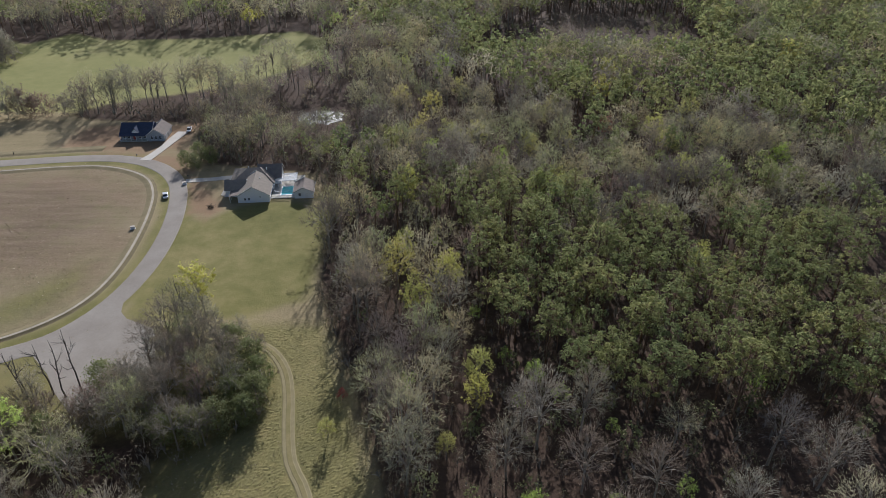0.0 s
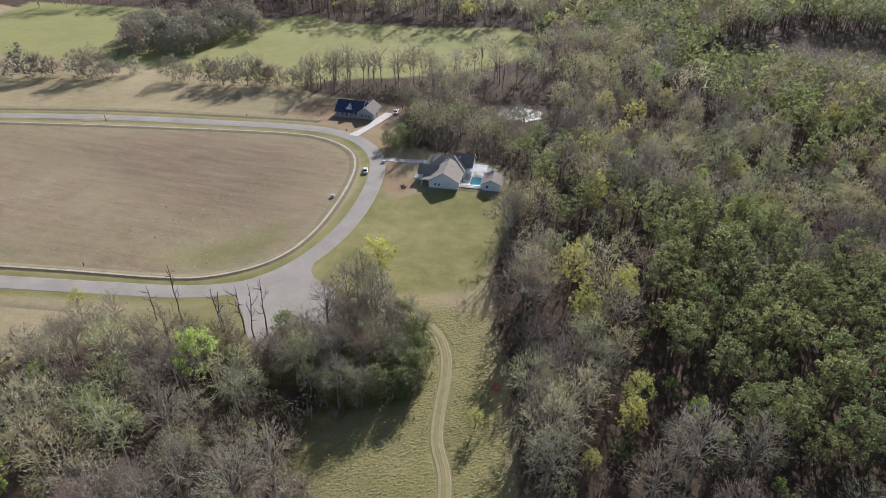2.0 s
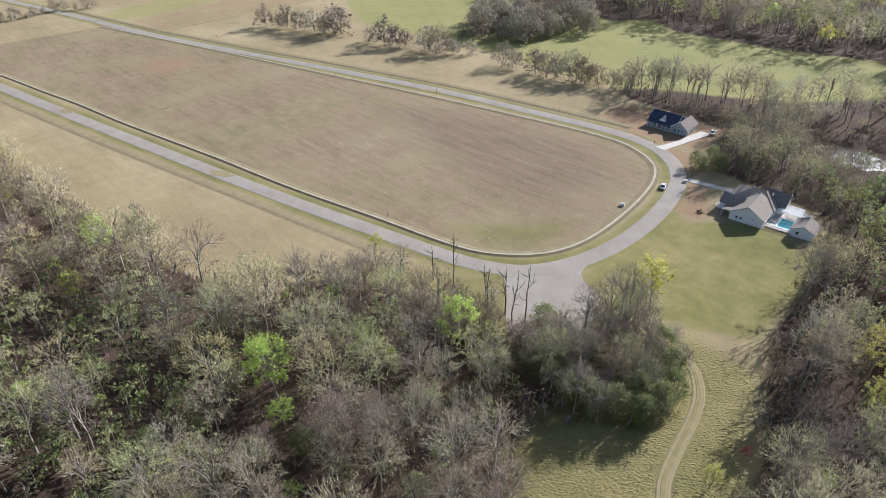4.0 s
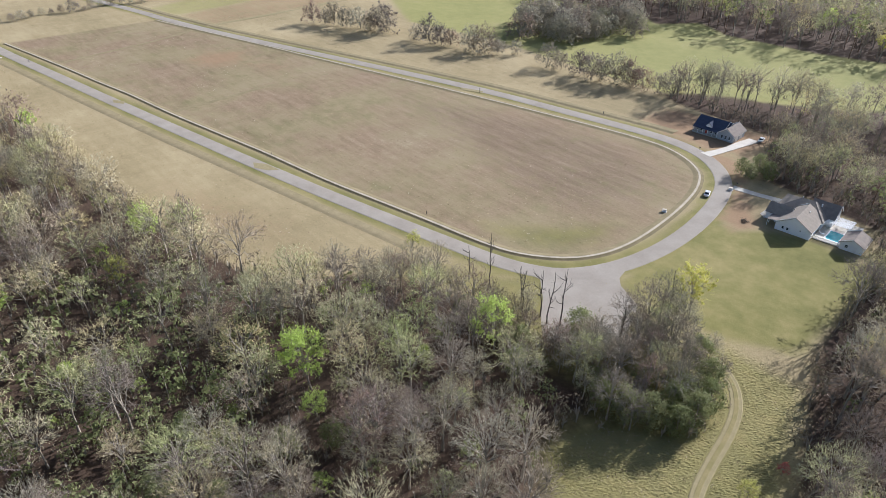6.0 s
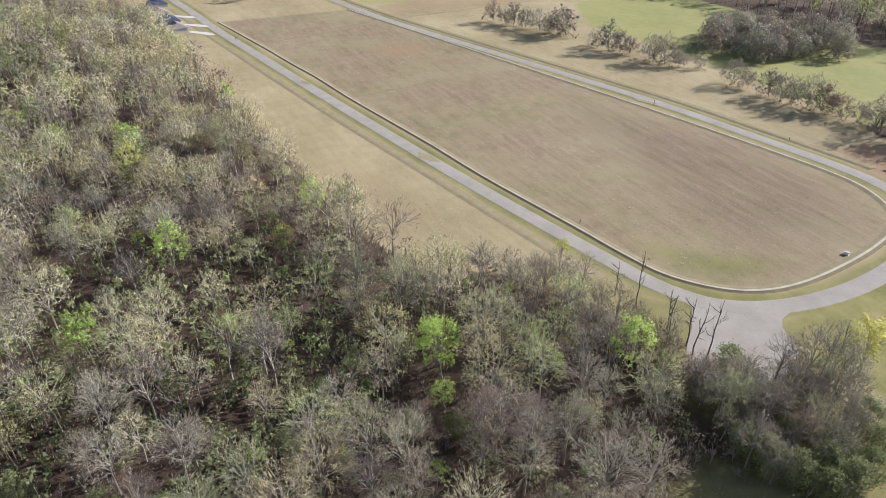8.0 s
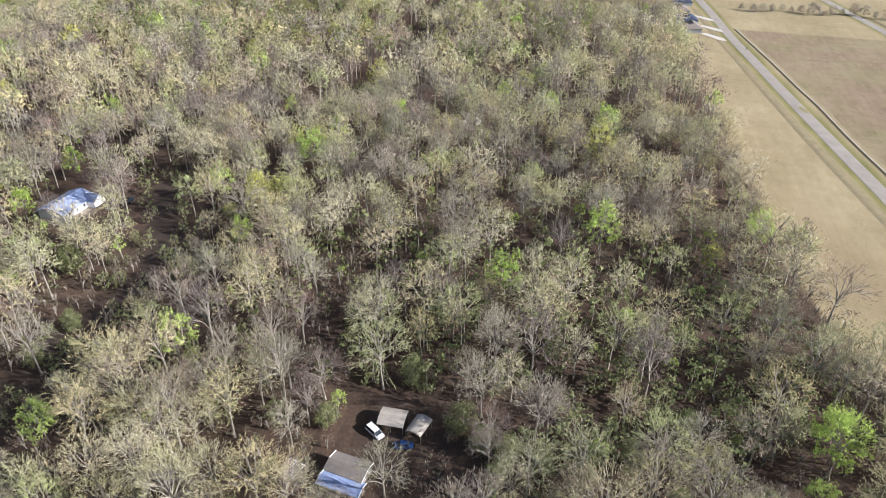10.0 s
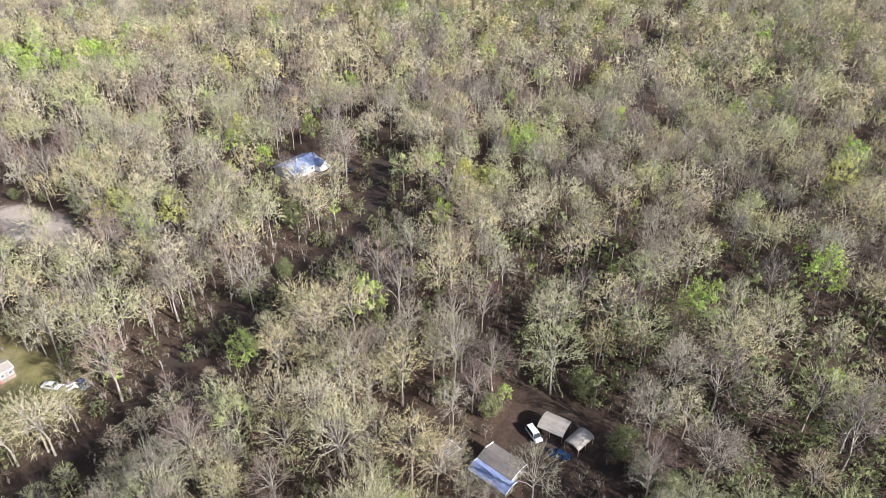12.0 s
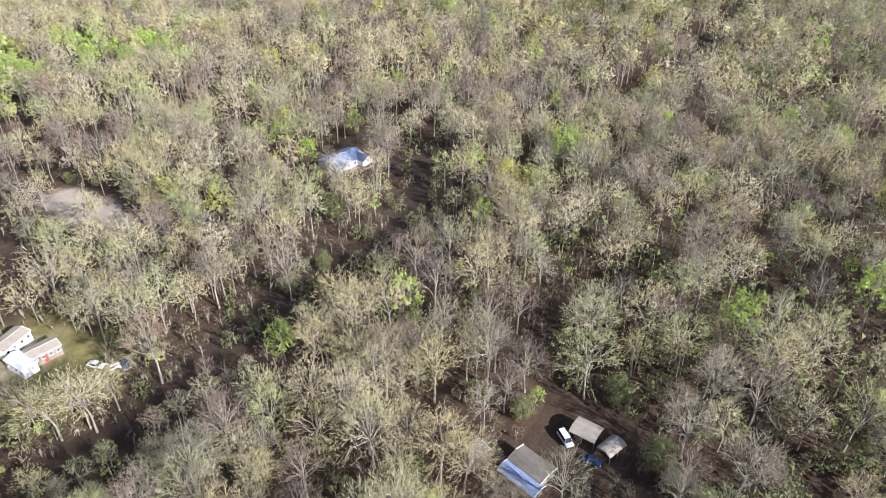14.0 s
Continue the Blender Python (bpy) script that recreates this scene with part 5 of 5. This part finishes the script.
pool = thing("swimming_pool", -59.4, 228.6, 6.0, 0.2, "small turquoise swimming pool with white coping", "swimming pool")
part("water", box(-2.2, 2.2, -3.4, 3.4, -0.15, 0.02), ripple_water("pool_water", (0.05, 0.30, 0.34)), pool)
for x0, x1, y0, y1 in ((-2.6, -2.2, -3.8, 3.8), (2.2, 2.6, -3.8, 3.8), (-2.2, 2.2, -3.8, -3.4), (-2.2, 2.2, 3.4, 3.8)):
    part("coping", box(x0, x1, y0, y1, -0.1, 0.1, 0.02), WHITE_PAINT, pool)
fence = thing("fence", -64.4, 222.3, 6.2, 0.0, "low white picket fence round the pool terrace", "fence")
for k in range(26):
    part("picket", box(0.2 + k * 0.42, 0.34 + k * 0.42, -0.03, 0.03, 0.05, 1.25), WHITE_PAINT, fence)
for z in (0.4, 1.0):
    part("rail", box(0.1, 11.0, 0.03, 0.08, z, z + 0.1), WHITE_PAINT, fence)
pergola = thing("pergola", -60.5, 234.5, 6.0, 0.18, "white open pergola over the pool terrace", "pergola")
for x in (-3.4, 3.4):
    for y in (-2.4, 3.0):
        part("post", box(x - 0.09, x + 0.09, y - 0.09, y + 0.09, 0, 2.5), WHITE_PAINT, pergola)
    part("beam", box(x - 0.08, x + 0.08, -3.0, 3.6, 2.5, 2.7), WHITE_PAINT, pergola)
for k in range(12):
    part("rafter", box(-3.9, 3.9, -2.9 + k * 0.57, -2.75 + k * 0.57, 2.7, 2.84), WHITE_PAINT, pergola)
for x, y, turn in ((-56.0, 232.0, 30), (-55.8, 235.5, 80), (-63.2, 227.0, 10)):
    c = thing("lounge_chair", x, y, turn, 0.18, "white lounge chair on the pool terrace", "chair", "chairs by the pool")
    part("seat", box(-0.3, 0.9, -0.32, 0.32, 0.32, 0.4, 0.02), WHITE_PAINT, c)
    part("backrest", sheet([(-0.3, -0.32, 0.4), (-0.8, -0.32, 0.95), (-0.8, 0.32, 0.95), (-0.3, 0.32, 0.4)], 0.06), WHITE_PAINT, c)
    for u in (-0.2, 0.8):
        for v in (-0.26, 0.26):
            part("leg", box(u - 0.03, u + 0.03, v - 0.03, v + 0.03, 0, 0.34), WHITE_PAINT, c)
shed = thing("garden_building", -55.6, 221.8, 6.0, 0.0, "small grey-roofed pool house beside the terrace", "shed")
block(shed, 0, 7.0, 1.0, 9.0, 2.5, 4.2, "y", SIDING, GREY_SHINGLE)
window(shed, "-y", 2.0, 0.9, 1.0, 1.1, 1.0)
door(shed, "-y", 4.6, 1.1, 2.1, 1.0, TRIM)

drive1 = slab("driveway", [(-101.6, 238.3), (-92, 239.6), (-84, 241.6), (-76, 246.6), (-68, 246.6), (-68, 243.8), (-81.6, 243.0), (-82.6, 238.6), (-91, 236.8), (-100.6, 235.2)], 0.1, [CONCRETE])
tagged(drive1, "pale concrete driveway to the white house", "driveway", kind="structure")
path1 = slab("garden_path", [(-84.4, 238.0), (-83.0, 238.4), (-82.0, 225.6), (-80.5, 224.4), (-81.6, 223.2), (-84.0, 225.0)], 0.11, [CONCRETE])
tagged(path1, "narrow concrete garden path along the house", "path", kind="structure")

# ---- the dark-roofed house ----
h2 = thing("house", -142.0, 274.6, 3.5, 0.0, "grey-sided house with navy shingle roof and white trim", "house", "houses on the lane")
block(h2, 0, 13.0, 1.6, 12.0, 2.8, 6.0, "x", GREY_SIDING, NAVY_SHINGLE)
block(h2, 12.0, 19.2, 0.0, 11.0, 2.8, 5.4, "y", GREY_SIDING, GREY_SHINGLE)
block(h2, 9.0, 14.0, 3.5, 11.0, 2.8, 5.6, "x", GREY_SIDING, NAVY_SHINGLE)
part("dormer", gable_wall(5.0, 8.0, 1.7, 6.0, 3.3, 3.7, 5.2, "y"), SIDING, h2, "small white front gable")
for x0, x1 in ((4.7, 6.5), (8.3, 6.5)):
    part("roof_slope", sheet([(x0, 1.4, 3.55), (x1, 1.4, 5.4), (x1, 6.2, 5.4), (x0, 6.2, 3.55)], 0.12), NAVY_SHINGLE, h2)
part("porch_roof", sheet([(-0.2, -0.3, 2.5), (11.8, -0.3, 2.5), (11.8, 1.8, 2.95), (-0.2, 1.8, 2.95)], 0.14), NAVY_SHINGLE, h2)
part("porch_floor", box(0, 11.6, -0.2, 1.6, -0.1, 0.25), CONCRETE, h2)
for k in range(6):
    part("porch_post", box(0.1 + k * 2.28, 0.3 + k * 2.28, -0.15, 0.05, 0.25, 2.45), TRIM, h2)
for u in (1.6, 3.4, 8.2, 10.2):
    window(h2, "-y", u, 0.8, 1.1, 1.6, 1.6)
door(h2, "-y", 5.8, 1.1, 2.2, 1.6, RED_PAINT)
for u in (13.8, 15.6, 17.4):
    window(h2, "-y", u, 0.8, 1.0, 1.5, 0.0)
for v in (3.0, 7.2):
    door(h2, "+x", v, 2.7, 2.3, 19.2, TRIM)
drive2 = slab("driveway", [(-126.6, 256.2), (-124.4, 262), (-122.6, 270), (-122.0, 278), (-120.6, 286), (-115.6, 286), (-117.4, 277), (-119.0, 269), (-120.4, 262), (-121.8, 255.2)], 0.1, [CONCRETE])
tagged(drive2, "pale concrete driveway to the dark-roofed house", "driveway", kind="structure")
vehicle(-115.8, 287.5, 100, WHITE_PAINT, "white car parked at the end of a driveway", 4.8)
vehicle(-104.4, 223.6, 112, SILVER, "silver car parked on the grass by the lane", 4.7)


def far_house(x, y, turn, w, d, roof, label):
    h = thing("house", x, y, turn, 0.0, label, "house", "far houses along the lane")
    block(h, -w / 2, w / 2, -d / 2, d / 2, 2.7, 2.7 + d * 0.27, "x", GREY_SIDING, roof, (d * 0.3, d * 0.3))
    block(h, w * 0.1, w * 0.48, -d / 2 - 2.5, 0, 2.7, 2.7 + d * 0.2, "y", GREY_SIDING, roof)
    for u in (-0.36, -0.18):
        window(h, "-y", u * w, 0.9, 1.2, 1.4, -d / 2)
    for u in (-0.3, 0.3):
        window(h, "+y", u * w, 0.9, 1.2, 1.4, d / 2)
    door(h, "-y", 0.0, 1.1, 2.1, -d / 2, WHITE_PAINT)


far_house(-495, 43, 8, 15, 11, GREY_SHINGLE, "grey-roofed house beside the far lane")
far_house(-517, 41, 8, 15, 12, NAVY_SHINGLE, "blue-grey roofed house beside the far lane")
far_house(-545, 37, 8, 14, 11, GREY_SHINGLE, "brown-grey roofed house beside the far lane")
far_house(-575, 40, 8, 15, 11, NAVY_SHINGLE, "dark-roofed house beside the far lane")
for x, y, r in ((-487, 50, 14), (-508, 50, 12), (-537, 46, 12)):
    d = slab("driveway", [(x, y - 1.6), (x + r, y + 10), (x + r + 1, y + 14), (x + r - 5, y + 13), (x - 2, y + 2)], 0.08, [CONCRETE])
    tagged(d, "short pale concrete driveway to a far house", "driveway", kind="structure")


# ---- clearing in the south woods: sheds, cars, huts ----
def carport(x, y, turn, long, wide, label):
    """An arched tin roof on posts."""
    c = thing("carport", x, y, turn, 0.0, label, "carport", "carports in the clearing")
    for k in range(6):
        a0, a1 = -1 + k / 3, -1 + (k + 1) / 3
        z0, z1 = 2.9 - 0.75 * abs(a0) ** 2.2, 2.9 - 0.75 * abs(a1) ** 2.2
        part("roof_sheet", sheet([(-long / 2, a0 * wide / 2, z0), (long / 2, a0 * wide / 2, z0), (long / 2, a1 * wide / 2, z1), (-long / 2, a1 * wide / 2, z1)], 0.05), TIN, c)
    for u in (-0.47, 0, 0.47):
        for s in (-0.47, 0.47):
            part("post", box(u * long - 0.05, u * long + 0.05, s * wide - 0.05, s * wide + 0.05, -0.1, 2.3), TIN, c)
        part("bow", rod((u * long, -0.47 * wide, 2.25), (u * long, 0.47 * wide, 2.25), 0.04), TIN, c)
    return c


carport(-104.9, -40.0, -87.3, 6.4, 5.6, "arched weathered tin carport in a gravel clearing")
carport(-104.0, -33.4, -12.3, 5.9, 4.0, "smaller arched grey tin carport in a gravel clearing")
vehicle(-100.9, -43.1, 57.7, WHITE_PAINT, "white van parked on a gravel clearing", 4.9, 1.95, 1.8, True)
vehicle(-98.9, -35.5, 102.7, BLUE_PAINT, "blue car parked half under trees", 4.4)
TAN_FELT = surface("tan_roofing_felt", [(0.2, (0.13, 0.115, 0.10)), (0.8, (0.24, 0.21, 0.18))], 0.5, 0.9)
hut = thing("house", -87.4, -44.8, -7.3, 0.0, "low tan-roofed house half hidden by trees", "house", "houses in the south woods")
block(hut, -3.6, 1.2, -4.2, 4.2, 2.5, 3.1, "y", OLD_WOOD, TAN_FELT)
block(hut, 1.5, 4.6, -4.0, 5.2, 2.3, 2.8, "y", OLD_WOOD, BLUE_TIN)
part("eave_board", box(-3.95, -3.85, -4.5, 4.5, 2.3, 2.5), WHITE_PAINT, hut)
for u in (-2.6, -0.6):
    window(hut, "+y", u, 1.0, 0.8, 1.0, 4.2)
door(hut, "+y", 3.0, 1.0, 2.0, 5.2, OLD_WOOD)
frame_shed = thing("shed_frame", -85.2, -56.3, -15.3, 0.0, "roofless shed with white rafters over bare boards", "shed")
for k in range(8):
    part("rafter", box(-2.0, 2.0, -2.0 + k * 0.55, -1.85 + k * 0.55, 2.4, 2.52), WHITE_PAINT, frame_shed)
for u in (-2.0, 1.85):
    part("beam", box(u, u + 0.15, -2.1, 2.1, 2.25, 2.4), WHITE_PAINT, frame_shed)
    for v in (-2.0, 1.9):
        part("post", box(u, u + 0.12, v, v + 0.12, -0.1, 2.3), OLD_WOOD, frame_shed)
part("floor", box(-2.1, 2.1, -2.1, 2.1, 0.0, 0.2), OLD_WOOD, frame_shed)

blue_house = thing("house", -172.2, -187.1, -2.3, 0.0, "small house with pale blue metal roof among bare trees", "house", "houses in the south woods")
block(blue_house, -8.0, 7.5, -6.0, 5.0, 2.7, 4.6, "x", SIDING, BLUE_TIN)
block(blue_house, -9.5, -4.0, 3.0, 8.0, 2.5, 3.9, "y", SIDING, BLUE_TIN)
for u in (-2.5, 1.0, 4.5):
    window(blue_house, "+y", u, 0.9, 1.1, 1.2, 5.0)
door(blue_house, "+y", 6.3, 1.0, 2.0, 5.0, OLD_WOOD)
vehicle(-184.0, -169.5, 22.7, BLACK_PAINT, "dark car beside the creek woods", 4.6)


def trailer(x, y, turn, long, wide, roof, wall, label, door_paint=None):
    h = thing("mobile_home", x, y, turn, 0.0, label, "mobile home", "mobile homes in the south woods")
    block(h, -long / 2, long / 2, -wide / 2, wide / 2, 2.9, 3.5, "x", wall, roof, over=0.2)
    for k in range(4):
        window(h, "+y", (-0.38 + 0.25 * k) * long, 1.3, 1.0, 1.0, wide / 2)
        window(h, "-y", (-0.38 + 0.25 * k) * long, 1.3, 1.0, 1.0, -wide / 2)
    door(h, "+y", 0.05 * long, 0.9, 2.1, wide / 2, door_paint or wall)
    part("skirt", box(-long / 2 + 0.1, long / 2 - 0.1, -wide / 2 + 0.1, wide / 2 - 0.1, -0.2, 0.5), OLD_WOOD, h)


trailer(-37.2, -175.3, 22.7, 9.0, 5.0, TIN, SIDING, "cream-roofed mobile home in a woodland yard")
trailer(-35.2, -164.3, 97.7, 7.5, 4.0, WHITE_PAINT, SIDING, "white-roofed mobile home in a woodland yard")
trailer(-40.9, -165.0, -2.3, 7.6, 4.8, TIN, OLD_WOOD, "grey tin-roofed board hut with a dull red door", RED_PAINT)
vehicle(-47.3, -150.7, 112.7, WHITE_PAINT, "white car among junk under bare trees", 4.6)
vehicle(-52.2, -144.9, 72.7, BLUE_PAINT, "blue car among junk under bare trees", 4.4)
junk = thing("junk_pile", -49.9, -146.9, 12.7, 0.0, "heap of pale boards and scrap under bare trees", "junk pile")
jr = random.Random(5)
for k in range(14):
    a, z = jr.uniform(0, 6.28), 0.06 + k * 0.05
    p = Vector((jr.uniform(-0.9, 0.9), jr.uniform(-0.9, 0.9), z))
    d = Vector((math.cos(a), math.sin(a), 0)) * jr.uniform(0.7, 1.5)
    part("board", sheet([p - d, p + d, p + d + Vector((-d.y, d.x, 0)) * 0.35, p - d + Vector((-d.y, d.x, 0)) * 0.35], 0.06), jr.choice([OLD_WOOD, SIDING, TIN]), junk)

# ---- pond ----
pr = np.random.default_rng(3)
pa = np.linspace(0, 2 * np.pi, 26, endpoint=False)
shore = [(-58 + 11.0 * c * k, 304 + 9.5 * s * k) for c, s, k in zip(np.cos(pa), np.sin(pa), pr.uniform(0.85, 1.1, 26))]
pond = slab("pond", shore, 0.04, [ripple_water("pond_water", (0.06, 0.065, 0.05), 0.32, 0.9)], 0.3)
tagged(pond, "small woodland pond glinting in the sun", "pond", kind="structure")

# ---- roadside bits ----


def marker(x, y, tall, mat, label):
    p = thing("marker_post", x, y, 0, -0.02, label, "marker post", "marker posts on the lane")
    part("post", box(-0.08, 0.08, -0.08, 0.08, 0, tall), mat, p)
    part("cap", box(-0.12, 0.12, -0.12, 0.12, tall, tall + 0.12, 0.02), mat, p)


for x, y, tall, mat, word in ((-452, 73.6, 2.2, BLACK_PAINT, "dark"), (-242.3, 236.5, 2.4, BLACK_PAINT, "dark"), (-181.4, 260.6, 1.3, BLACK_PAINT, "dark"),
                              (-162.8, 134, 1.2, BLACK_PAINT, "dark"), (-244.6, 117, 1.1, OLD_WOOD, "brown wooden"), (-256.3, 224, 1.1, OLD_WOOD, "brown wooden")):
    marker(x, y, tall, mat, f"{word} marker post beside the grey lane")
for x, y in ((-107.6, 200.2), (-100.6, 234.0)):
    u = thing("utility_box", x, y, 25, 0.0, "pale utility box with lid beside the lane", "utility box", "utility boxes")
    part("cabinet", box(-0.7, 0.7, -0.45, 0.45, -0.1, 0.9, 0.05), WHITE_PAINT, u)
    part("lid", box(-0.76, 0.76, -0.5, 0.5, 0.9, 1.0, 0.03), TIN, u)
    part("base", box(-0.9, 0.9, -0.65, 0.65, -0.1, 0.08), CONCRETE, u)
for x, y in ((-100.9, 239.2), (-128.6, 258.6)):
    b = thing("mailbox", x, y, 0, 0.0, "dark mailbox on a wooden post by a driveway", "mailbox", "mailboxes")
    part("post", box(-0.06, 0.06, -0.06, 0.06, -0.1, 1.0), OLD_WOOD, b)
    part("box", box(-0.28, 0.28, -0.12, 0.12, 1.0, 1.28, 0.06), BLACK_PAINT, b)
    part("flag", box(0.05, 0.2, 0.12, 0.135, 1.1, 1.3), RED_PAINT, b)
pile = thing("brush_pile", -85.0, 215.6, 0, 0.0, "dark heap of brush on the lawn", "brush pile")
for k in range(46):
    a, e = jr.uniform(0, 6.28), jr.uniform(0.1, 0.9)
    p = Vector((jr.gauss(0, 0.7), jr.gauss(0, 0.6), jr.uniform(0.05, 0.7)))
    d = Vector((math.cos(a), math.sin(a), e)) * jr.uniform(0.5, 1.1)
    part("stick", rod(p - d * 0.5, p + d * 0.5, jr.uniform(0.03, 0.08), 5), DEAD_BARK, pile)


# ---- trees that stand out ----
def spot(kind, v, x, y, size, turn=0, label="", lod=0):
    return tree(kind, v, lod, x, y, turn, size, label)


# hedge trees between lane and green field
for k, (x, y, s) in enumerate(((-421, 248, 0.62), (-406, 254, 0.7), (-386, 262, 0.66), (-378, 265, 0.6), (-366, 270, 0.8), (-328, 276, 0.75), (-316, 281, 0.5), (-299.5, 285, 0.7), (-285, 292, 0.42),
                               (-276, 300, 0.35), (-249, 296, 0.6), (-226, 298, 0.62), (-213, 298, 0.6), (-200, 304, 0.66), (-190, 305, 0.5), (-182, 307, 0.45))):
    spot("hedge", k % 5, x, y, s * 2.2, k * 67, '', 1 if x > -260 else 2)
for k, (x, y) in enumerate(((-413, 252), (-396, 258), (-372, 268), (-340, 274), (-322, 279), (-292, 288), (-240, 298), (-219, 299), (-206, 301), (-195, 306), (-176, 309))):
    spot("hedge", (k + 2) % 5, x, y, 1.0 + 0.3 * (k % 3), k * 41, "low grey-olive hedge shrub at the field edge", 1)
gv = np.random.default_rng(21)
gxx, gyy = scatter(-335, -240, 310, 425, 10.5)
for k, (x, y) in enumerate(zip(gxx, gyy)):
    if inside(GROVE, np.array([x]), np.array([y]))[0]:
        spot("hedge", k % 5, x, y, gv.uniform(1.0, 1.9), k * 31, "grey-olive tree of a dense field grove", 2)
for k, (x, y) in enumerate(((-166, 308), (-160, 311), (-152, 313), (-147, 321), (-139, 326), (-131, 331), (-122, 330), (-116, 338))):
    spot("budding", (1, 3, 0)[k % 3], x, y, (1.18, 1.1, 1.22, 1.05)[k % 4], k * 50, "tall thin budding tree behind the dark-roofed house", 1)
# dead trunks before the road end
for k, (x, y, s) in enumerate(DEAD_AT):
    spot("dead", k % 5, x, y, s, k * 80)
spot("evergreen", 1, -82.5, 121, 1.15, 20, "narrow dark evergreen by the road end")
# lime-green and yellow trees
for kind, v, x, y, s in LIME_AT:
    spot(kind, v, x, y, s, x * 7, "", 0 if math.hypot(x, y) < 160 else 1 if math.hypot(x, y) < 260 else 2)
# evergreens round the clump by the track and in the south woods
for k, (x, y, s) in enumerate(EVER_AT):
    spot("evergreen", k % 5, x, y, s, k * 71)
# large bare crowns
for k, (x, y, s) in enumerate(BROAD_AT):
    spot("bare", (2, 4, 0)[k % 3], x, y, s, k * 43, "broad bare tree with pale forked limbs")

# leafless trees filling the clump by the track
cx, cy = scatter(-80, -42, 100, 142, 6.0)
for k, (x, y) in enumerate(zip(cx, cy)):
    if inside(CLUMP, np.array([x]), np.array([y]))[0] and x < -52 + 0.2 * (y - 110) and (x + 67) ** 2 + (y - 151.5) ** 2 > 60:
        spot("budding" if k % 5 == 3 else "bare", k % 5, x, y, gv.uniform(0.5, 0.92), k * 59, "grey-brown tree crowded in a clump by the track", 0)

# brush and saplings before the road end
STUB_EDGE = [(-112, 112), (-104, 119), (-97, 118), (-90, 115), (-83, 121), (-76, 130), (-71, 138), (-63, 134), (-74, 112), (-88, 100), (-108, 102)]
sx, sy = scatter(-114, -60, 98, 140, 3.7)
ok = inside(STUB_EDGE, sx, sy)
for k, (x, y) in enumerate(zip(sx[ok], sy[ok])):
    if k % 4:
        spot("scrub", k % 5, x, y, gv.uniform(0.7, 1.45), k * 47, "thin brown brush beside the road end", 1)
    else:
        spot("bare", k % 5, x, y, gv.uniform(0.38, 0.6), k * 47, "slim grey sapling beside the road end", 1)
# far hedge line
for k in range(16):
    x, y = -566 + 4 * math.sin(k), 82 + k * 7.0
    spot("hedge", k % 5, x, y, gv.uniform(0.35, 0.9), k * 33, "low dark hedge shrub between far fields", 2)
# the pond's bare stems
for k, (x, y) in enumerate(((-66, 290), (-60, 287), (-55, 291), (-50, 286), (-63, 284), (-46, 291))):
    spot("dead", k % 5, x, y, 0.45, k * 61, "thin bare stem standing before the pond")
for k, (x, y) in enumerate(((-68, 293), (-64, 289), (-58, 292), (-53, 289), (-49, 293), (-61, 286), (-55, 285))):
    spot("bare", k % 5, x, y, 0.42 + 0.06 * (k % 3), k * 37, "slim leafless sapling on the pond shore", 1)
# trees leaning over the near lane
for k, (x, y) in enumerate(((-139, 91), (-137, 98), (-133, 104), (-127, 108), (-121, 104), (-116, 107), (-130, 97), (-146, 84))):
    spot("bare", k % 5, x, y, 0.62 + 0.07 * (k % 4), k * 53, "slim grey leafless tree beside the lane")
spot("redbud", 1, -24.5, 118.6, 0.28, 0, "low dull red shrub at the wood edge")
